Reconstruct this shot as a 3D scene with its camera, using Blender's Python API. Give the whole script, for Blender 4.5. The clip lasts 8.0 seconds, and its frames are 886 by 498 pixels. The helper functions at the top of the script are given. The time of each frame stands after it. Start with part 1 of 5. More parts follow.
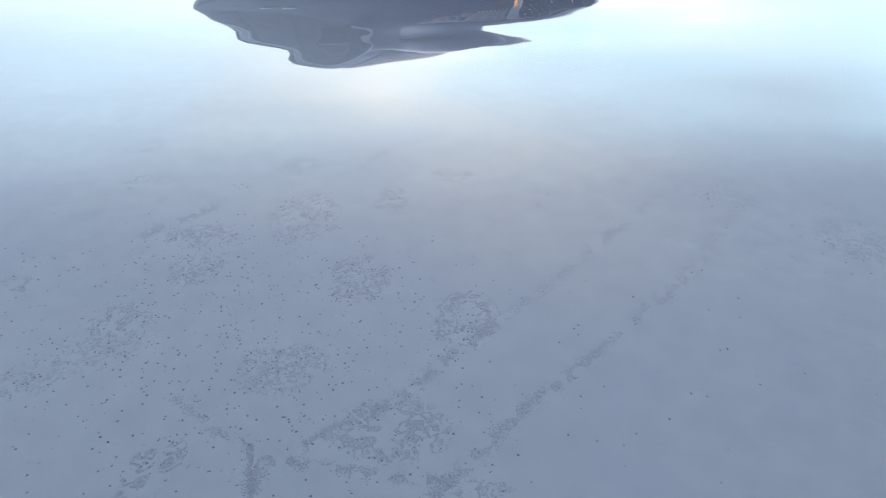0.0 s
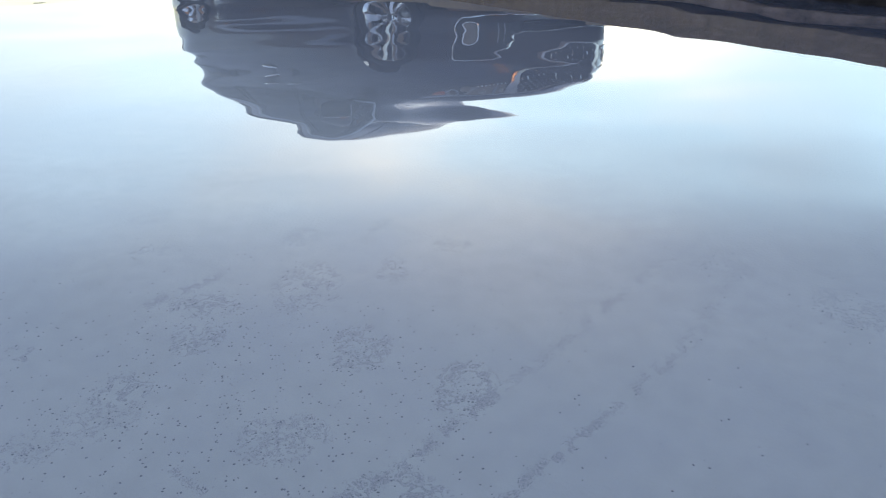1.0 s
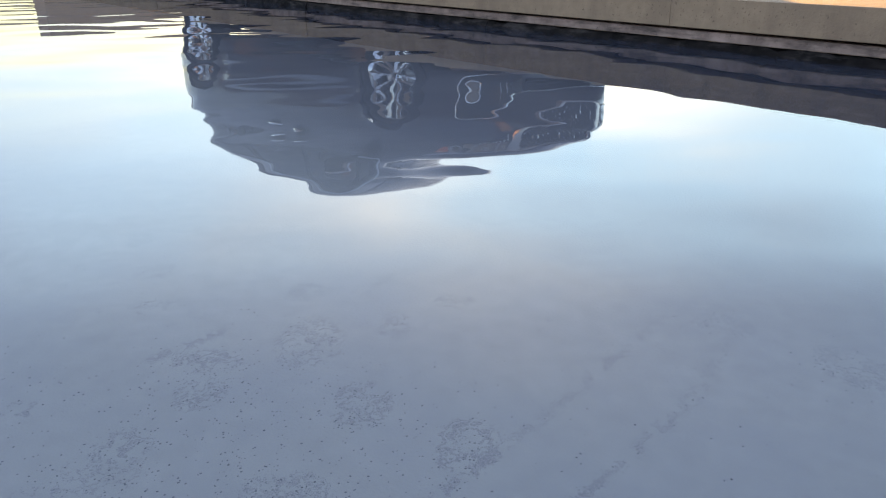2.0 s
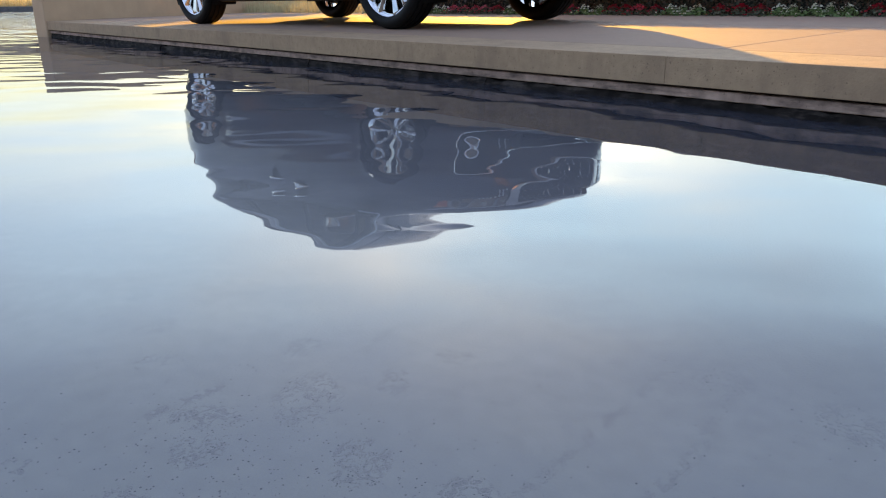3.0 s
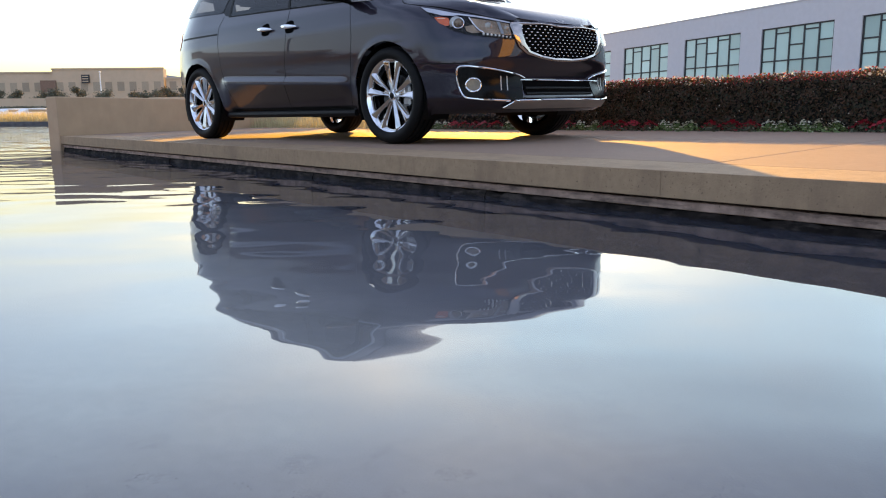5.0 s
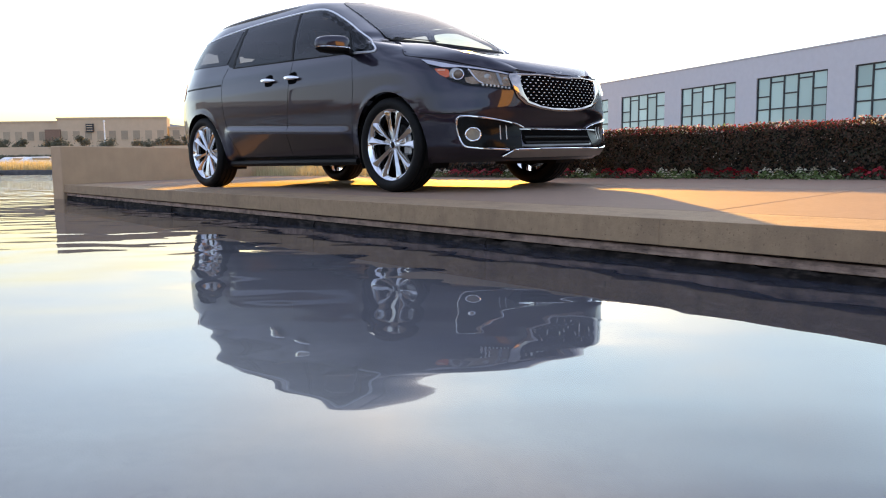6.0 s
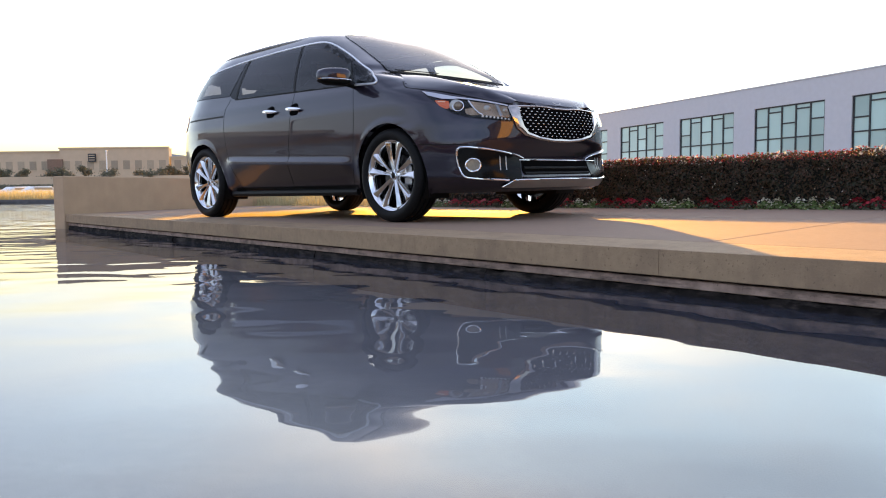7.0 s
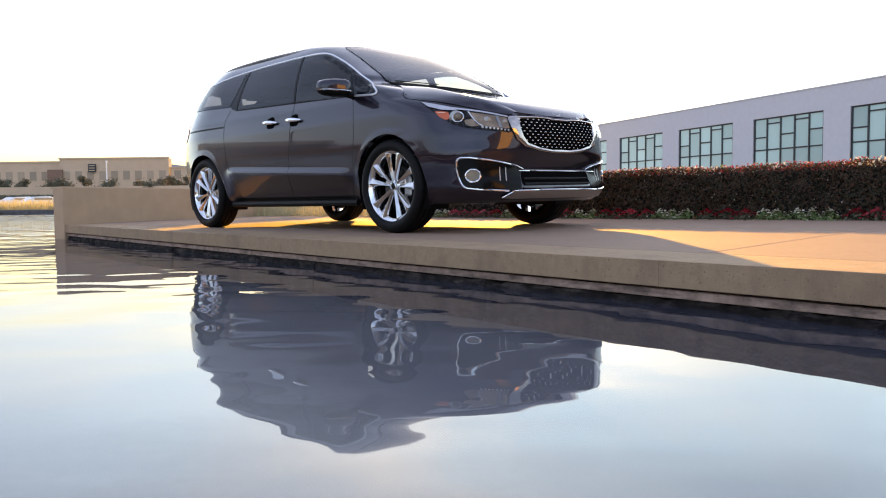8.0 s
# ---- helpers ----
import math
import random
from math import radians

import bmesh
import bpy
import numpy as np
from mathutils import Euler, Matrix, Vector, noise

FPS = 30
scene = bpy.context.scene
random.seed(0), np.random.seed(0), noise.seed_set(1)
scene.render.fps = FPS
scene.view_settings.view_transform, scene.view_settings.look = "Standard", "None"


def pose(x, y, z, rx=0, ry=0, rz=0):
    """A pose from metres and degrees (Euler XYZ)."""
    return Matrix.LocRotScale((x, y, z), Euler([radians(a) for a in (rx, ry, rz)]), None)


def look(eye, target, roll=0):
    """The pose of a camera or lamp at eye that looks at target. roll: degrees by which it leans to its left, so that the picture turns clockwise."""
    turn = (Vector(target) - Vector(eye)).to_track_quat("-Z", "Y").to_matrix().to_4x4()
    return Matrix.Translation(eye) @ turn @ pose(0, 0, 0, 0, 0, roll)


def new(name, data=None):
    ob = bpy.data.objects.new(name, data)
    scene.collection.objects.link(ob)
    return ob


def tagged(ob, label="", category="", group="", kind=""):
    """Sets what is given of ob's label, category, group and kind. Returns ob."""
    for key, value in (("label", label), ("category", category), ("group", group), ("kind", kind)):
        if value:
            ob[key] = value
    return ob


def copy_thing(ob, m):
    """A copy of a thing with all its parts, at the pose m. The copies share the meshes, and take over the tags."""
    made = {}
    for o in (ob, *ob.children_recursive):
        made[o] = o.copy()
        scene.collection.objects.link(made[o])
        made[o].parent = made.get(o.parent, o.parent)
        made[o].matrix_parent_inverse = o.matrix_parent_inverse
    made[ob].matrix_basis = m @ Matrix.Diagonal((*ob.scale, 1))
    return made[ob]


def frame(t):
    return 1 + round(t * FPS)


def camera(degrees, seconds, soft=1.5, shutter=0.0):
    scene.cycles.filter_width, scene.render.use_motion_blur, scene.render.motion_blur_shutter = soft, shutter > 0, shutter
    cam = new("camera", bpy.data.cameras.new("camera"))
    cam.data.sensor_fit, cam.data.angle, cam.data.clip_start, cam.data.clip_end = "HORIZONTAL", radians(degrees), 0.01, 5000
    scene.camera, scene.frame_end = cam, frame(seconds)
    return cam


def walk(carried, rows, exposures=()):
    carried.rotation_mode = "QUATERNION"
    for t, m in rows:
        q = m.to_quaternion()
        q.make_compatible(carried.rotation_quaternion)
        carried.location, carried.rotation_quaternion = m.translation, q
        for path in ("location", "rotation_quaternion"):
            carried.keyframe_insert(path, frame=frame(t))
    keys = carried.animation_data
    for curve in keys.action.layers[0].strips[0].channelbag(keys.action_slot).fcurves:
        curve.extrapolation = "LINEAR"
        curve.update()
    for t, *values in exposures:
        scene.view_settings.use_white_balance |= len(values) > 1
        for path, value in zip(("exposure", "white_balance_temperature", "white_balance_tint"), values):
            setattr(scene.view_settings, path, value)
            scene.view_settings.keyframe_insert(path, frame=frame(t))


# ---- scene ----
cam = camera(60.8, 8.0, soft=1.1)
PATH = [
    (0, (4.528, -4.79, 0.167), (3.302, -3.601, -0.873), -0.8),
    (0.5, (4.531, -4.794, 0.172), (3.272, -3.57, -0.785), -0.8),
    (1, (4.535, -4.797, 0.175), (3.247, -3.546, -0.707), -0.8),
    (1.5, (4.535, -4.795, 0.187), (3.231, -3.529, -0.649), -1.1),
    (1.7, (4.54, -4.798, 0.184), (3.223, -3.524, -0.618), -0.9),
    (3, (4.546, -4.807, 0.191), (3.181, -3.484, -0.43), -0.5),
    (3.5, (4.551, -4.809, 0.196), (3.17, -3.473, -0.358), -0.6),
    (4, (4.548, -4.81, 0.197), (3.153, -3.458, -0.28), -0.6),
    (4.5, (4.546, -4.806, 0.198), (3.14, -3.443, -0.211), -0.5),
    (6, (4.559, -4.821, 0.209), (3.132, -3.437, -0.012), -0.6),
    (6.5, (4.563, -4.825, 0.215), (3.133, -3.438, 0.04), -0.6),
    (7, (4.566, -4.827, 0.216), (3.134, -3.438, 0.072), -0.6),
    (7.5, (4.565, -4.827, 0.218), (3.132, -3.437, 0.098), -0.6),
    (8, (4.563, -4.827, 0.219), (3.131, -3.436, 0.102), -0.6),
]
EXPOSURE = [(0.0, 2.3, 6750, 8), (0.7, 2.17, 6700, 8), (1.5, 2.08, 6650, 8.5), (3.0, 1.75, 6750, 10), (4.5, 1.71, 6900, 11.5), (6.5, 1.83, 7250, 15), (8.0, 1.86, 7350, 15.5)]
walk(cam, [(t, look(eye, target, roll)) for t, eye, target, roll in PATH], EXPOSURE)

# ---- world, sun, exposure ----
SUN_AZ, SUN_EL = radians(133.4), radians(10.8)
CLOUD, CLOUD_COLOR = (0.14, 0.68), (2.95, 3.65, 5.6, 1)
HAZE_TOP, HAZE_COLOR = (0.24, 0.5), (7.5, 10.7, 13.0, 1)
HAZE_AZ = radians(106)
GLOW = (5.0, 4.35, 1.3, 1)
world = bpy.data.worlds.new("sky")
scene.world = world
world.use_nodes = True
wn, wl = world.node_tree.nodes, world.node_tree.links
sky = wn.new("ShaderNodeTexSky")
sky.sky_type = "NISHITA"
sky.sun_disc = False
sky.sun_elevation = SUN_EL
sky.sun_rotation = radians(90) - SUN_AZ
sky.air_density, sky.dust_density, sky.ozone_density = 1.0, 2.2, 2.3
# thin high cloud over the clear sky, bluish white, in soft uneven sheets
geo, cmap, cn = wn.new("ShaderNodeTexCoord"), wn.new("ShaderNodeMapping"), wn.new("ShaderNodeTexNoise")
cmap.inputs["Scale"].default_value = (1.0, 1.0, 2.6)
cn.inputs["Scale"].default_value, cn.inputs["Detail"].default_value, cn.inputs["Roughness"].default_value = 2.6, 5, 0.5
wl.new(geo.outputs["Generated"], cmap.inputs["Vector"]), wl.new(cmap.outputs["Vector"], cn.inputs["Vector"])
cover = wn.new("ShaderNodeMapRange")
cover.inputs["From Min"].default_value, cover.inputs["From Max"].default_value = 0.3, 0.7
cover.inputs["To Min"].default_value, cover.inputs["To Max"].default_value = CLOUD[0], CLOUD[1]
wl.new(cn.outputs["Fac"], cover.inputs["Value"])
veil = wn.new("ShaderNodeMix")
veil.data_type = "RGBA"
veil.inputs["B"].default_value = CLOUD_COLOR
wl.new(cover.outputs["Result"], veil.inputs["Factor"]), wl.new(sky.outputs[0], veil.inputs["A"])
# pale haze that thickens towards the horizon all round
hz, up, haze = (wn.new("ShaderNode" + k) for k in ("SeparateXYZ", "MapRange", "Mix"))
wl.new(geo.outputs["Generated"], hz.inputs[0]), wl.new(hz.outputs["Z"], up.inputs["Value"])
up.interpolation_type = "SMOOTHSTEP"
for key, v in zip(("From Min", "From Max", "To Min", "To Max"), (HAZE_TOP[0], HAZE_TOP[1], 1.0, 0.0)):
    up.inputs[key].default_value = v
haze.data_type = "RGBA"
# warm glow near the horizon, blue white higher up
tone, warm = wn.new("ShaderNodeMapRange"), wn.new("ShaderNodeMix")
tone.interpolation_type = "SMOOTHSTEP"
tone.inputs["From Min"].default_value, tone.inputs["From Max"].default_value = 0.0, 0.29
warm.data_type = "RGBA"
warm.inputs["A"].default_value, warm.inputs["B"].default_value = GLOW, HAZE_COLOR
wl.new(hz.outputs["Z"], tone.inputs["Value"])
wl.new(warm.outputs["Result"], haze.inputs["B"])
# the haze is brightest on the sun's side, in a bank a little off the sun
toward, side, lit = (wn.new("ShaderNode" + k) for k in ("VectorMath", "MapRange", "Math"))
toward.operation, lit.operation = "DOT_PRODUCT", "MULTIPLY"
toward.inputs[1].default_value = (math.cos(SUN_AZ), math.sin(SUN_AZ), 0)
bank = wn.new("ShaderNodeVectorMath")
bank.operation, bank.inputs[1].default_value = "DOT_PRODUCT", (math.cos(HAZE_AZ), math.sin(HAZE_AZ), 0)
wl.new(geo.outputs["Generated"], toward.inputs[0]), wl.new(geo.outputs["Generated"], bank.inputs[0]), wl.new(bank.outputs["Value"], side.inputs["Value"])
for key, v in zip(("From Min", "From Max", "To Min", "To Max"), (0.08, 0.9, 0.03, 1.0)):
    side.inputs[key].default_value = v
near, cool = wn.new("ShaderNodeMapRange"), wn.new("ShaderNodeMath")
near.interpolation_type, cool.operation = "SMOOTHSTEP", "MAXIMUM"
for key, v in zip(("From Min", "From Max", "To Min", "To Max"), (0.45, 0.9, 0.75, 0.0)):
    near.inputs[key].default_value = v
wl.new(toward.outputs["Value"], near.inputs["Value"])
wl.new(tone.outputs["Result"], cool.inputs[0]), wl.new(near.outputs["Result"], cool.inputs[1]), wl.new(cool.outputs[0], warm.inputs["Factor"])
# the haze lies in soft uneven sheets
sheets, uneven = wn.new("ShaderNodeMapRange"), wn.new("ShaderNodeMath")
uneven.operation = "MULTIPLY"
for key, v in zip(("From Min", "From Max", "To Min", "To Max"), (0.38, 0.6, 0.6, 1.0)):
    sheets.inputs[key].default_value = v
wl.new(cn.outputs["Fac"], sheets.inputs["Value"]), wl.new(sheets.outputs["Result"], uneven.inputs[1])
wl.new(up.outputs["Result"], uneven.inputs[0]), wl.new(uneven.outputs[0], lit.inputs[0]), wl.new(side.outputs["Result"], lit.inputs[1])
# close to the horizon on that side the haze hides the clear sky altogether
wide, dense_low, thick = (wn.new("ShaderNode" + k) for k in ("MapRange", "Math", "Math"))
for key, v in zip(("From Min", "From Max", "To Min", "To Max"), (0.2, 0.6, 0.0, 1.0)):
    wide.inputs[key].default_value = v
flip = wn.new("ShaderNodeMath")
flip.operation, flip.inputs[0].default_value, dense_low.operation, thick.operation = "SUBTRACT", 1.0, "MULTIPLY", "MAXIMUM"
wl.new(toward.outputs["Value"], wide.inputs["Value"]), wl.new(tone.outputs["Result"], flip.inputs[1])
wl.new(flip.outputs[0], dense_low.inputs[0]), wl.new(wide.outputs["Result"], dense_low.inputs[1])
wl.new(lit.outputs[0], thick.inputs[0]), wl.new(dense_low.outputs[0], thick.inputs[1])
wl.new(thick.outputs[0], haze.inputs["Factor"]), wl.new(veil.outputs["Result"], haze.inputs["A"])
wl.new(haze.outputs["Result"], wn["Background"].inputs[0])
wn["Background"].inputs[1].default_value = 0.1
sun = new("sun", bpy.data.lights.new("sun", "SUN"))
sun.data.energy, sun.data.angle, sun.data.color = 4.8, radians(0.6), (1.0, 0.53, 0.085)
SUN_DIR = Vector((math.cos(SUN_AZ) * math.cos(SUN_EL), math.sin(SUN_AZ) * math.cos(SUN_EL), math.sin(SUN_EL)))
sun.matrix_world = look(SUN_DIR * 50, (0, 0, 0))


# ---- materials ----
def mat(name, color, rough=0.6, metal=0.0, vary=0.12, scale=8.0, bump=0.0, bump_scale=60.0, stain=None, stain_scale=1.2, coat=0.0, spec=0.5, by_piece=0.0, pits=0.0, stretch=None):
    """A surface with grain and larger blotches."""
    m = bpy.data.materials.new(name)
    m.use_nodes = True
    n, l = m.node_tree.nodes, m.node_tree.links
    b = n["Principled BSDF"]
    b.inputs["Roughness"].default_value, b.inputs["Metallic"].default_value = rough, metal
    b.inputs["Coat Weight"].default_value, b.inputs["Specular IOR Level"].default_value = coat, spec
    b.inputs["Coat Roughness"].default_value, b.inputs["Coat IOR"].default_value = 0.012, 1.56
    tc = n.new("ShaderNodeTexCoord")
    fine = n.new("ShaderNodeTexNoise")
    fine.inputs["Scale"].default_value, fine.inputs["Detail"].default_value = scale, 6
    l.new(tc.outputs["Object"], fine.inputs["Vector"])
    ramp = n.new("ShaderNodeMapRange")
    ramp.inputs["From Min"].default_value, ramp.inputs["From Max"].default_value = 0.3, 0.7
    ramp.inputs["To Min"].default_value, ramp.inputs["To Max"].default_value = 1 - vary, 1 + vary
    l.new(fine.outputs["Fac"], ramp.inputs["Value"])
    val = ramp.outputs["Result"]
    if by_piece:
        info = n.new("ShaderNodeObjectInfo")
        pr = n.new("ShaderNodeMapRange")
        pr.inputs["To Min"].default_value, pr.inputs["To Max"].default_value = 1 - by_piece, 1 + by_piece
        l.new(info.outputs["Random"], pr.inputs["Value"])
        mul = n.new("ShaderNodeMath")
        mul.operation = "MULTIPLY"
        l.new(val, mul.inputs[0]), l.new(pr.outputs["Result"], mul.inputs[1])
        val = mul.outputs[0]
    mix = n.new("ShaderNodeMix")
    mix.data_type, mix.blend_type = "RGBA", "MULTIPLY"
    mix.inputs["Factor"].default_value = 1.0
    mix.inputs["A"].default_value = (*color, 1)
    l.new(val, mix.inputs["B"])
    out = mix.outputs["Result"]
    if stain:
        big = n.new("ShaderNodeTexNoise")
        big.inputs["Scale"].default_value, big.inputs["Detail"].default_value, big.inputs["Roughness"].default_value = stain_scale, 8, 0.65
        src = tc.outputs["Object"]
        if stretch:
            mp = n.new("ShaderNodeMapping")
            mp.inputs["Scale"].default_value = stretch
            l.new(src, mp.inputs["Vector"])
            src = mp.outputs["Vector"]
        l.new(src, big.inputs["Vector"])
        sr = n.new("ShaderNodeMapRange")
        sr.inputs["From Min"].default_value, sr.inputs["From Max"].default_value = 0.5, 0.72
        l.new(big.outputs["Fac"], sr.inputs["Value"])
        m2 = n.new("ShaderNodeMix")
        m2.data_type = "RGBA"
        m2.inputs["B"].default_value = (*stain, 1)
        l.new(sr.outputs["Result"], m2.inputs["Factor"]), l.new(out, m2.inputs["A"])
        out = m2.outputs["Result"]
    if pits:
        pn, pr2, m3 = n.new("ShaderNodeTexNoise"), n.new("ShaderNodeMapRange"), n.new("ShaderNodeMix")
        pn.inputs["Scale"].default_value, pn.inputs["Detail"].default_value, pn.inputs["Roughness"].default_value = pits, 3, 0.7
        l.new(tc.outputs["Object"], pn.inputs["Vector"]), l.new(pn.outputs["Fac"], pr2.inputs["Value"])
        pr2.inputs["From Min"].default_value, pr2.inputs["From Max"].default_value = 0.62, 0.68
        pr2.inputs["To Max"].default_value = 0.7
        m3.data_type = "RGBA"
        m3.inputs["B"].default_value = tuple(c * 0.35 for c in color) + (1,)
        l.new(pr2.outputs["Result"], m3.inputs["Factor"]), l.new(out, m3.inputs["A"])
        out = m3.outputs["Result"]
    l.new(out, b.inputs["Base Color"])
    if bump:
        bn = n.new("ShaderNodeTexNoise")
        bn.inputs["Scale"].default_value, bn.inputs["Detail"].default_value = bump_scale, 5
        l.new(tc.outputs["Object"], bn.inputs["Vector"])
        bp = n.new("ShaderNodeBump")
        bp.inputs["Strength"].default_value, bp.inputs["Distance"].default_value = bump, 0.01
        l.new(bn.outputs["Fac"], bp.inputs["Height"]), l.new(bp.outputs["Normal"], b.inputs["Normal"])
    return m


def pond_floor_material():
    """Pale concrete that grows darker in uneven drifts towards the terrace."""
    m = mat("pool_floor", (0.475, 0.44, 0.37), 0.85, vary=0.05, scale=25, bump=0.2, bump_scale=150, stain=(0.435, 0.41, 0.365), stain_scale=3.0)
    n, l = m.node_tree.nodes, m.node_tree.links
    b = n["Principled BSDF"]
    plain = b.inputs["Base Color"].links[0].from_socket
    tc, along, drift, add, darkening, mix = (n.new("ShaderNode" + k) for k in ("TexCoord", "VectorMath", "TexNoise", "Math", "MapRange", "Mix"))
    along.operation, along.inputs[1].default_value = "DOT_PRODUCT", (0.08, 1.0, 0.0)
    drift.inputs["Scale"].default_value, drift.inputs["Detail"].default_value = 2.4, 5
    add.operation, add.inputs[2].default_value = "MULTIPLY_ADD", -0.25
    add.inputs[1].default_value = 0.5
    darkening.interpolation_type = "SMOOTHSTEP"
    for key, v in zip(("From Min", "From Max", "To Min", "To Max"), FLOOR_DARKENING):
        darkening.inputs[key].default_value = v
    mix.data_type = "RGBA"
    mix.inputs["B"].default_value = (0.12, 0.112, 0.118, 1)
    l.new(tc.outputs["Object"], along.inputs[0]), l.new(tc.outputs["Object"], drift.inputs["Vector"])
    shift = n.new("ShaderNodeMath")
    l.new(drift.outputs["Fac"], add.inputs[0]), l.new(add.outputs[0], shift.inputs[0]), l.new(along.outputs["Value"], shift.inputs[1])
    l.new(shift.outputs[0], darkening.inputs["Value"]), l.new(darkening.outputs["Result"], mix.inputs["Factor"])
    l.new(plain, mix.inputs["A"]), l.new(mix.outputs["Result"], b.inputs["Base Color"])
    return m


def water_material():
    """Clear shallow water: gloss by Fresnel over a lightly tinted clear body."""
    m = bpy.data.materials.new("water")
    m.use_nodes = True
    n, l = m.node_tree.nodes, m.node_tree.links
    n.remove(n["Principled BSDF"])
    fr, gl, tr, mx = (n.new("ShaderNode" + k) for k in ("Fresnel", "BsdfGlossy", "BsdfTransparent", "MixShader"))
    fr.inputs["IOR"].default_value = 1.33
    gl.inputs["Roughness"].default_value = 0.0
    tr.inputs["Color"].default_value = (0.96, 0.98, 0.98, 1)
    # wind ripples on the open water away from the terrace
    tc, sp, far, nz, hm, bp = (n.new("ShaderNode" + k) for k in ("TexCoord", "SeparateXYZ", "MapRange", "TexNoise", "Math", "Bump"))
    nz.inputs["Scale"].default_value, nz.inputs["Detail"].default_value = 1.1, 3
    far.inputs["From Min"].default_value, far.inputs["From Max"].default_value = -5.0, -12.0
    far.inputs["To Min"].default_value, far.inputs["To Max"].default_value = 0.0, 1.0
    bp.inputs["Strength"].default_value, bp.inputs["Distance"].default_value = 1.0, 0.14
    hm.operation = "MULTIPLY"
    l.new(tc.outputs["Object"], nz.inputs["Vector"]), l.new(tc.outputs["Object"], sp.inputs["Vector"])
    l.new(sp.outputs["X"], far.inputs["Value"])
    l.new(nz.outputs["Fac"], hm.inputs[0]), l.new(far.outputs["Result"], hm.inputs[1]), l.new(hm.outputs[0], bp.inputs["Height"])
    for node in (fr, gl):
        l.new(bp.outputs["Normal"], node.inputs["Normal"])
    # a trace of fine silt hangs in the water
    df, body = n.new("ShaderNodeBsdfDiffuse"), n.new("ShaderNodeMixShader")
    df.inputs["Color"].default_value = (0.38, 0.4, 0.52, 1)
    body.inputs[0].default_value = 0.1
    l.new(tr.outputs[0], body.inputs[1]), l.new(df.outputs[0], body.inputs[2])
    l.new(fr.outputs[0], mx.inputs[0]), l.new(body.outputs[0], mx.inputs[1]), l.new(gl.outputs[0], mx.inputs[2])
    l.new(mx.outputs[0], n["Material Output"].inputs["Surface"])
    return m


def leaves(name, a, b, rough=0.5, through_light=0.35):
    """Foliage whose leaves each take a tone between two colours and let some light through."""
    m = bpy.data.materials.new(name)
    m.use_nodes = True
    n, l = m.node_tree.nodes, m.node_tree.links
    p = n["Principled BSDF"]
    g, mx, tl, add = n.new("ShaderNodeNewGeometry"), n.new("ShaderNodeMix"), n.new("ShaderNodeBsdfTranslucent"), n.new("ShaderNodeMixShader")
    mx.data_type = "RGBA"
    mx.inputs["A"].default_value, mx.inputs["B"].default_value = (*a, 1), (*b, 1)
    l.new(g.outputs["Random Per Island"], mx.inputs["Factor"])
    l.new(mx.outputs["Result"], p.inputs["Base Color"]), l.new(mx.outputs["Result"], tl.inputs["Color"])
    p.inputs["Roughness"].default_value = rough
    add.inputs[0].default_value = through_light
    l.new(p.outputs[0], add.inputs[1]), l.new(tl.outputs[0], add.inputs[2])
    l.new(add.outputs[0], n["Material Output"].inputs["Surface"])
    return m


CONCRETE = mat("concrete", (0.355, 0.238, 0.141), 0.8, vary=0.1, scale=26, bump=0.2, bump_scale=120, stain=(0.25, 0.166, 0.103), stain_scale=4.0, stretch=(1.0, 1.0, 0.4), by_piece=0.04, pits=85, spec=0.25)
DECK = mat("deck", (0.31, 0.21, 0.15), 0.8, vary=0.06, scale=30, bump=0.1, bump_scale=220, stain=(0.27, 0.187, 0.14), stain_scale=1.3, by_piece=0.03, spec=0.12)
WALLTAN = mat("wall_concrete", (0.49, 0.335, 0.21), 0.85, vary=0.06, scale=5, bump=0.12, bump_scale=120, stain=(0.43, 0.295, 0.185), stain_scale=1.0, stretch=(2, 2, 0.6), spec=0.2)
# where across the pond the floor grows darker, and by how much
FLOOR_DARKENING = (-3.65, -2.7, 0.0, 0.75)
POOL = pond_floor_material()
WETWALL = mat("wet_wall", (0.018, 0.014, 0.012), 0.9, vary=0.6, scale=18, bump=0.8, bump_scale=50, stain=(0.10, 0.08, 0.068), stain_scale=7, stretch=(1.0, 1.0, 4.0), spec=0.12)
GRASS = mat("dry_grass", (0.42, 0.30, 0.12), 0.9, vary=0.3, scale=6)
LAND = mat("land", (0.30, 0.24, 0.15), 0.9, vary=0.3, scale=0.3)
PAINT = mat("dark_paint", (0.0135, 0.0088, 0.0195), 0.34, metal=0.75, vary=0.06, scale=900, coat=1.0, spec=0.3)
TYRE = mat("tyre_rubber", (0.006, 0.006, 0.006), 0.6, vary=0.2, scale=40, spec=0.15)
BLACK = mat("black_plastic", (0.006, 0.006, 0.006), 0.5, vary=0.1, spec=0.15)
CHROME = mat("chrome", (0.88, 0.88, 0.89), 0.03, metal=1.0, vary=0.03)
WHEELCHROME = mat("wheel_chrome", (0.7, 0.69, 0.68), 0.05, metal=1.0, vary=0.04)
DARKCHROME = mat("dark_chrome", (0.5, 0.45, 0.42), 0.1, metal=1.0, vary=0.04)
DISC = mat("brake_steel", (0.09, 0.088, 0.085), 0.45, metal=1.0, vary=0.2)
STUCCO = mat("stucco", (0.6, 0.588, 0.61), 0.85, vary=0.03, scale=3, bump=0.05)
# tan lightened: the haze over the far building is in its colour
TAN = mat("tan_stucco", (0.6, 0.45, 0.31), 0.9, vary=0.05, scale=1)
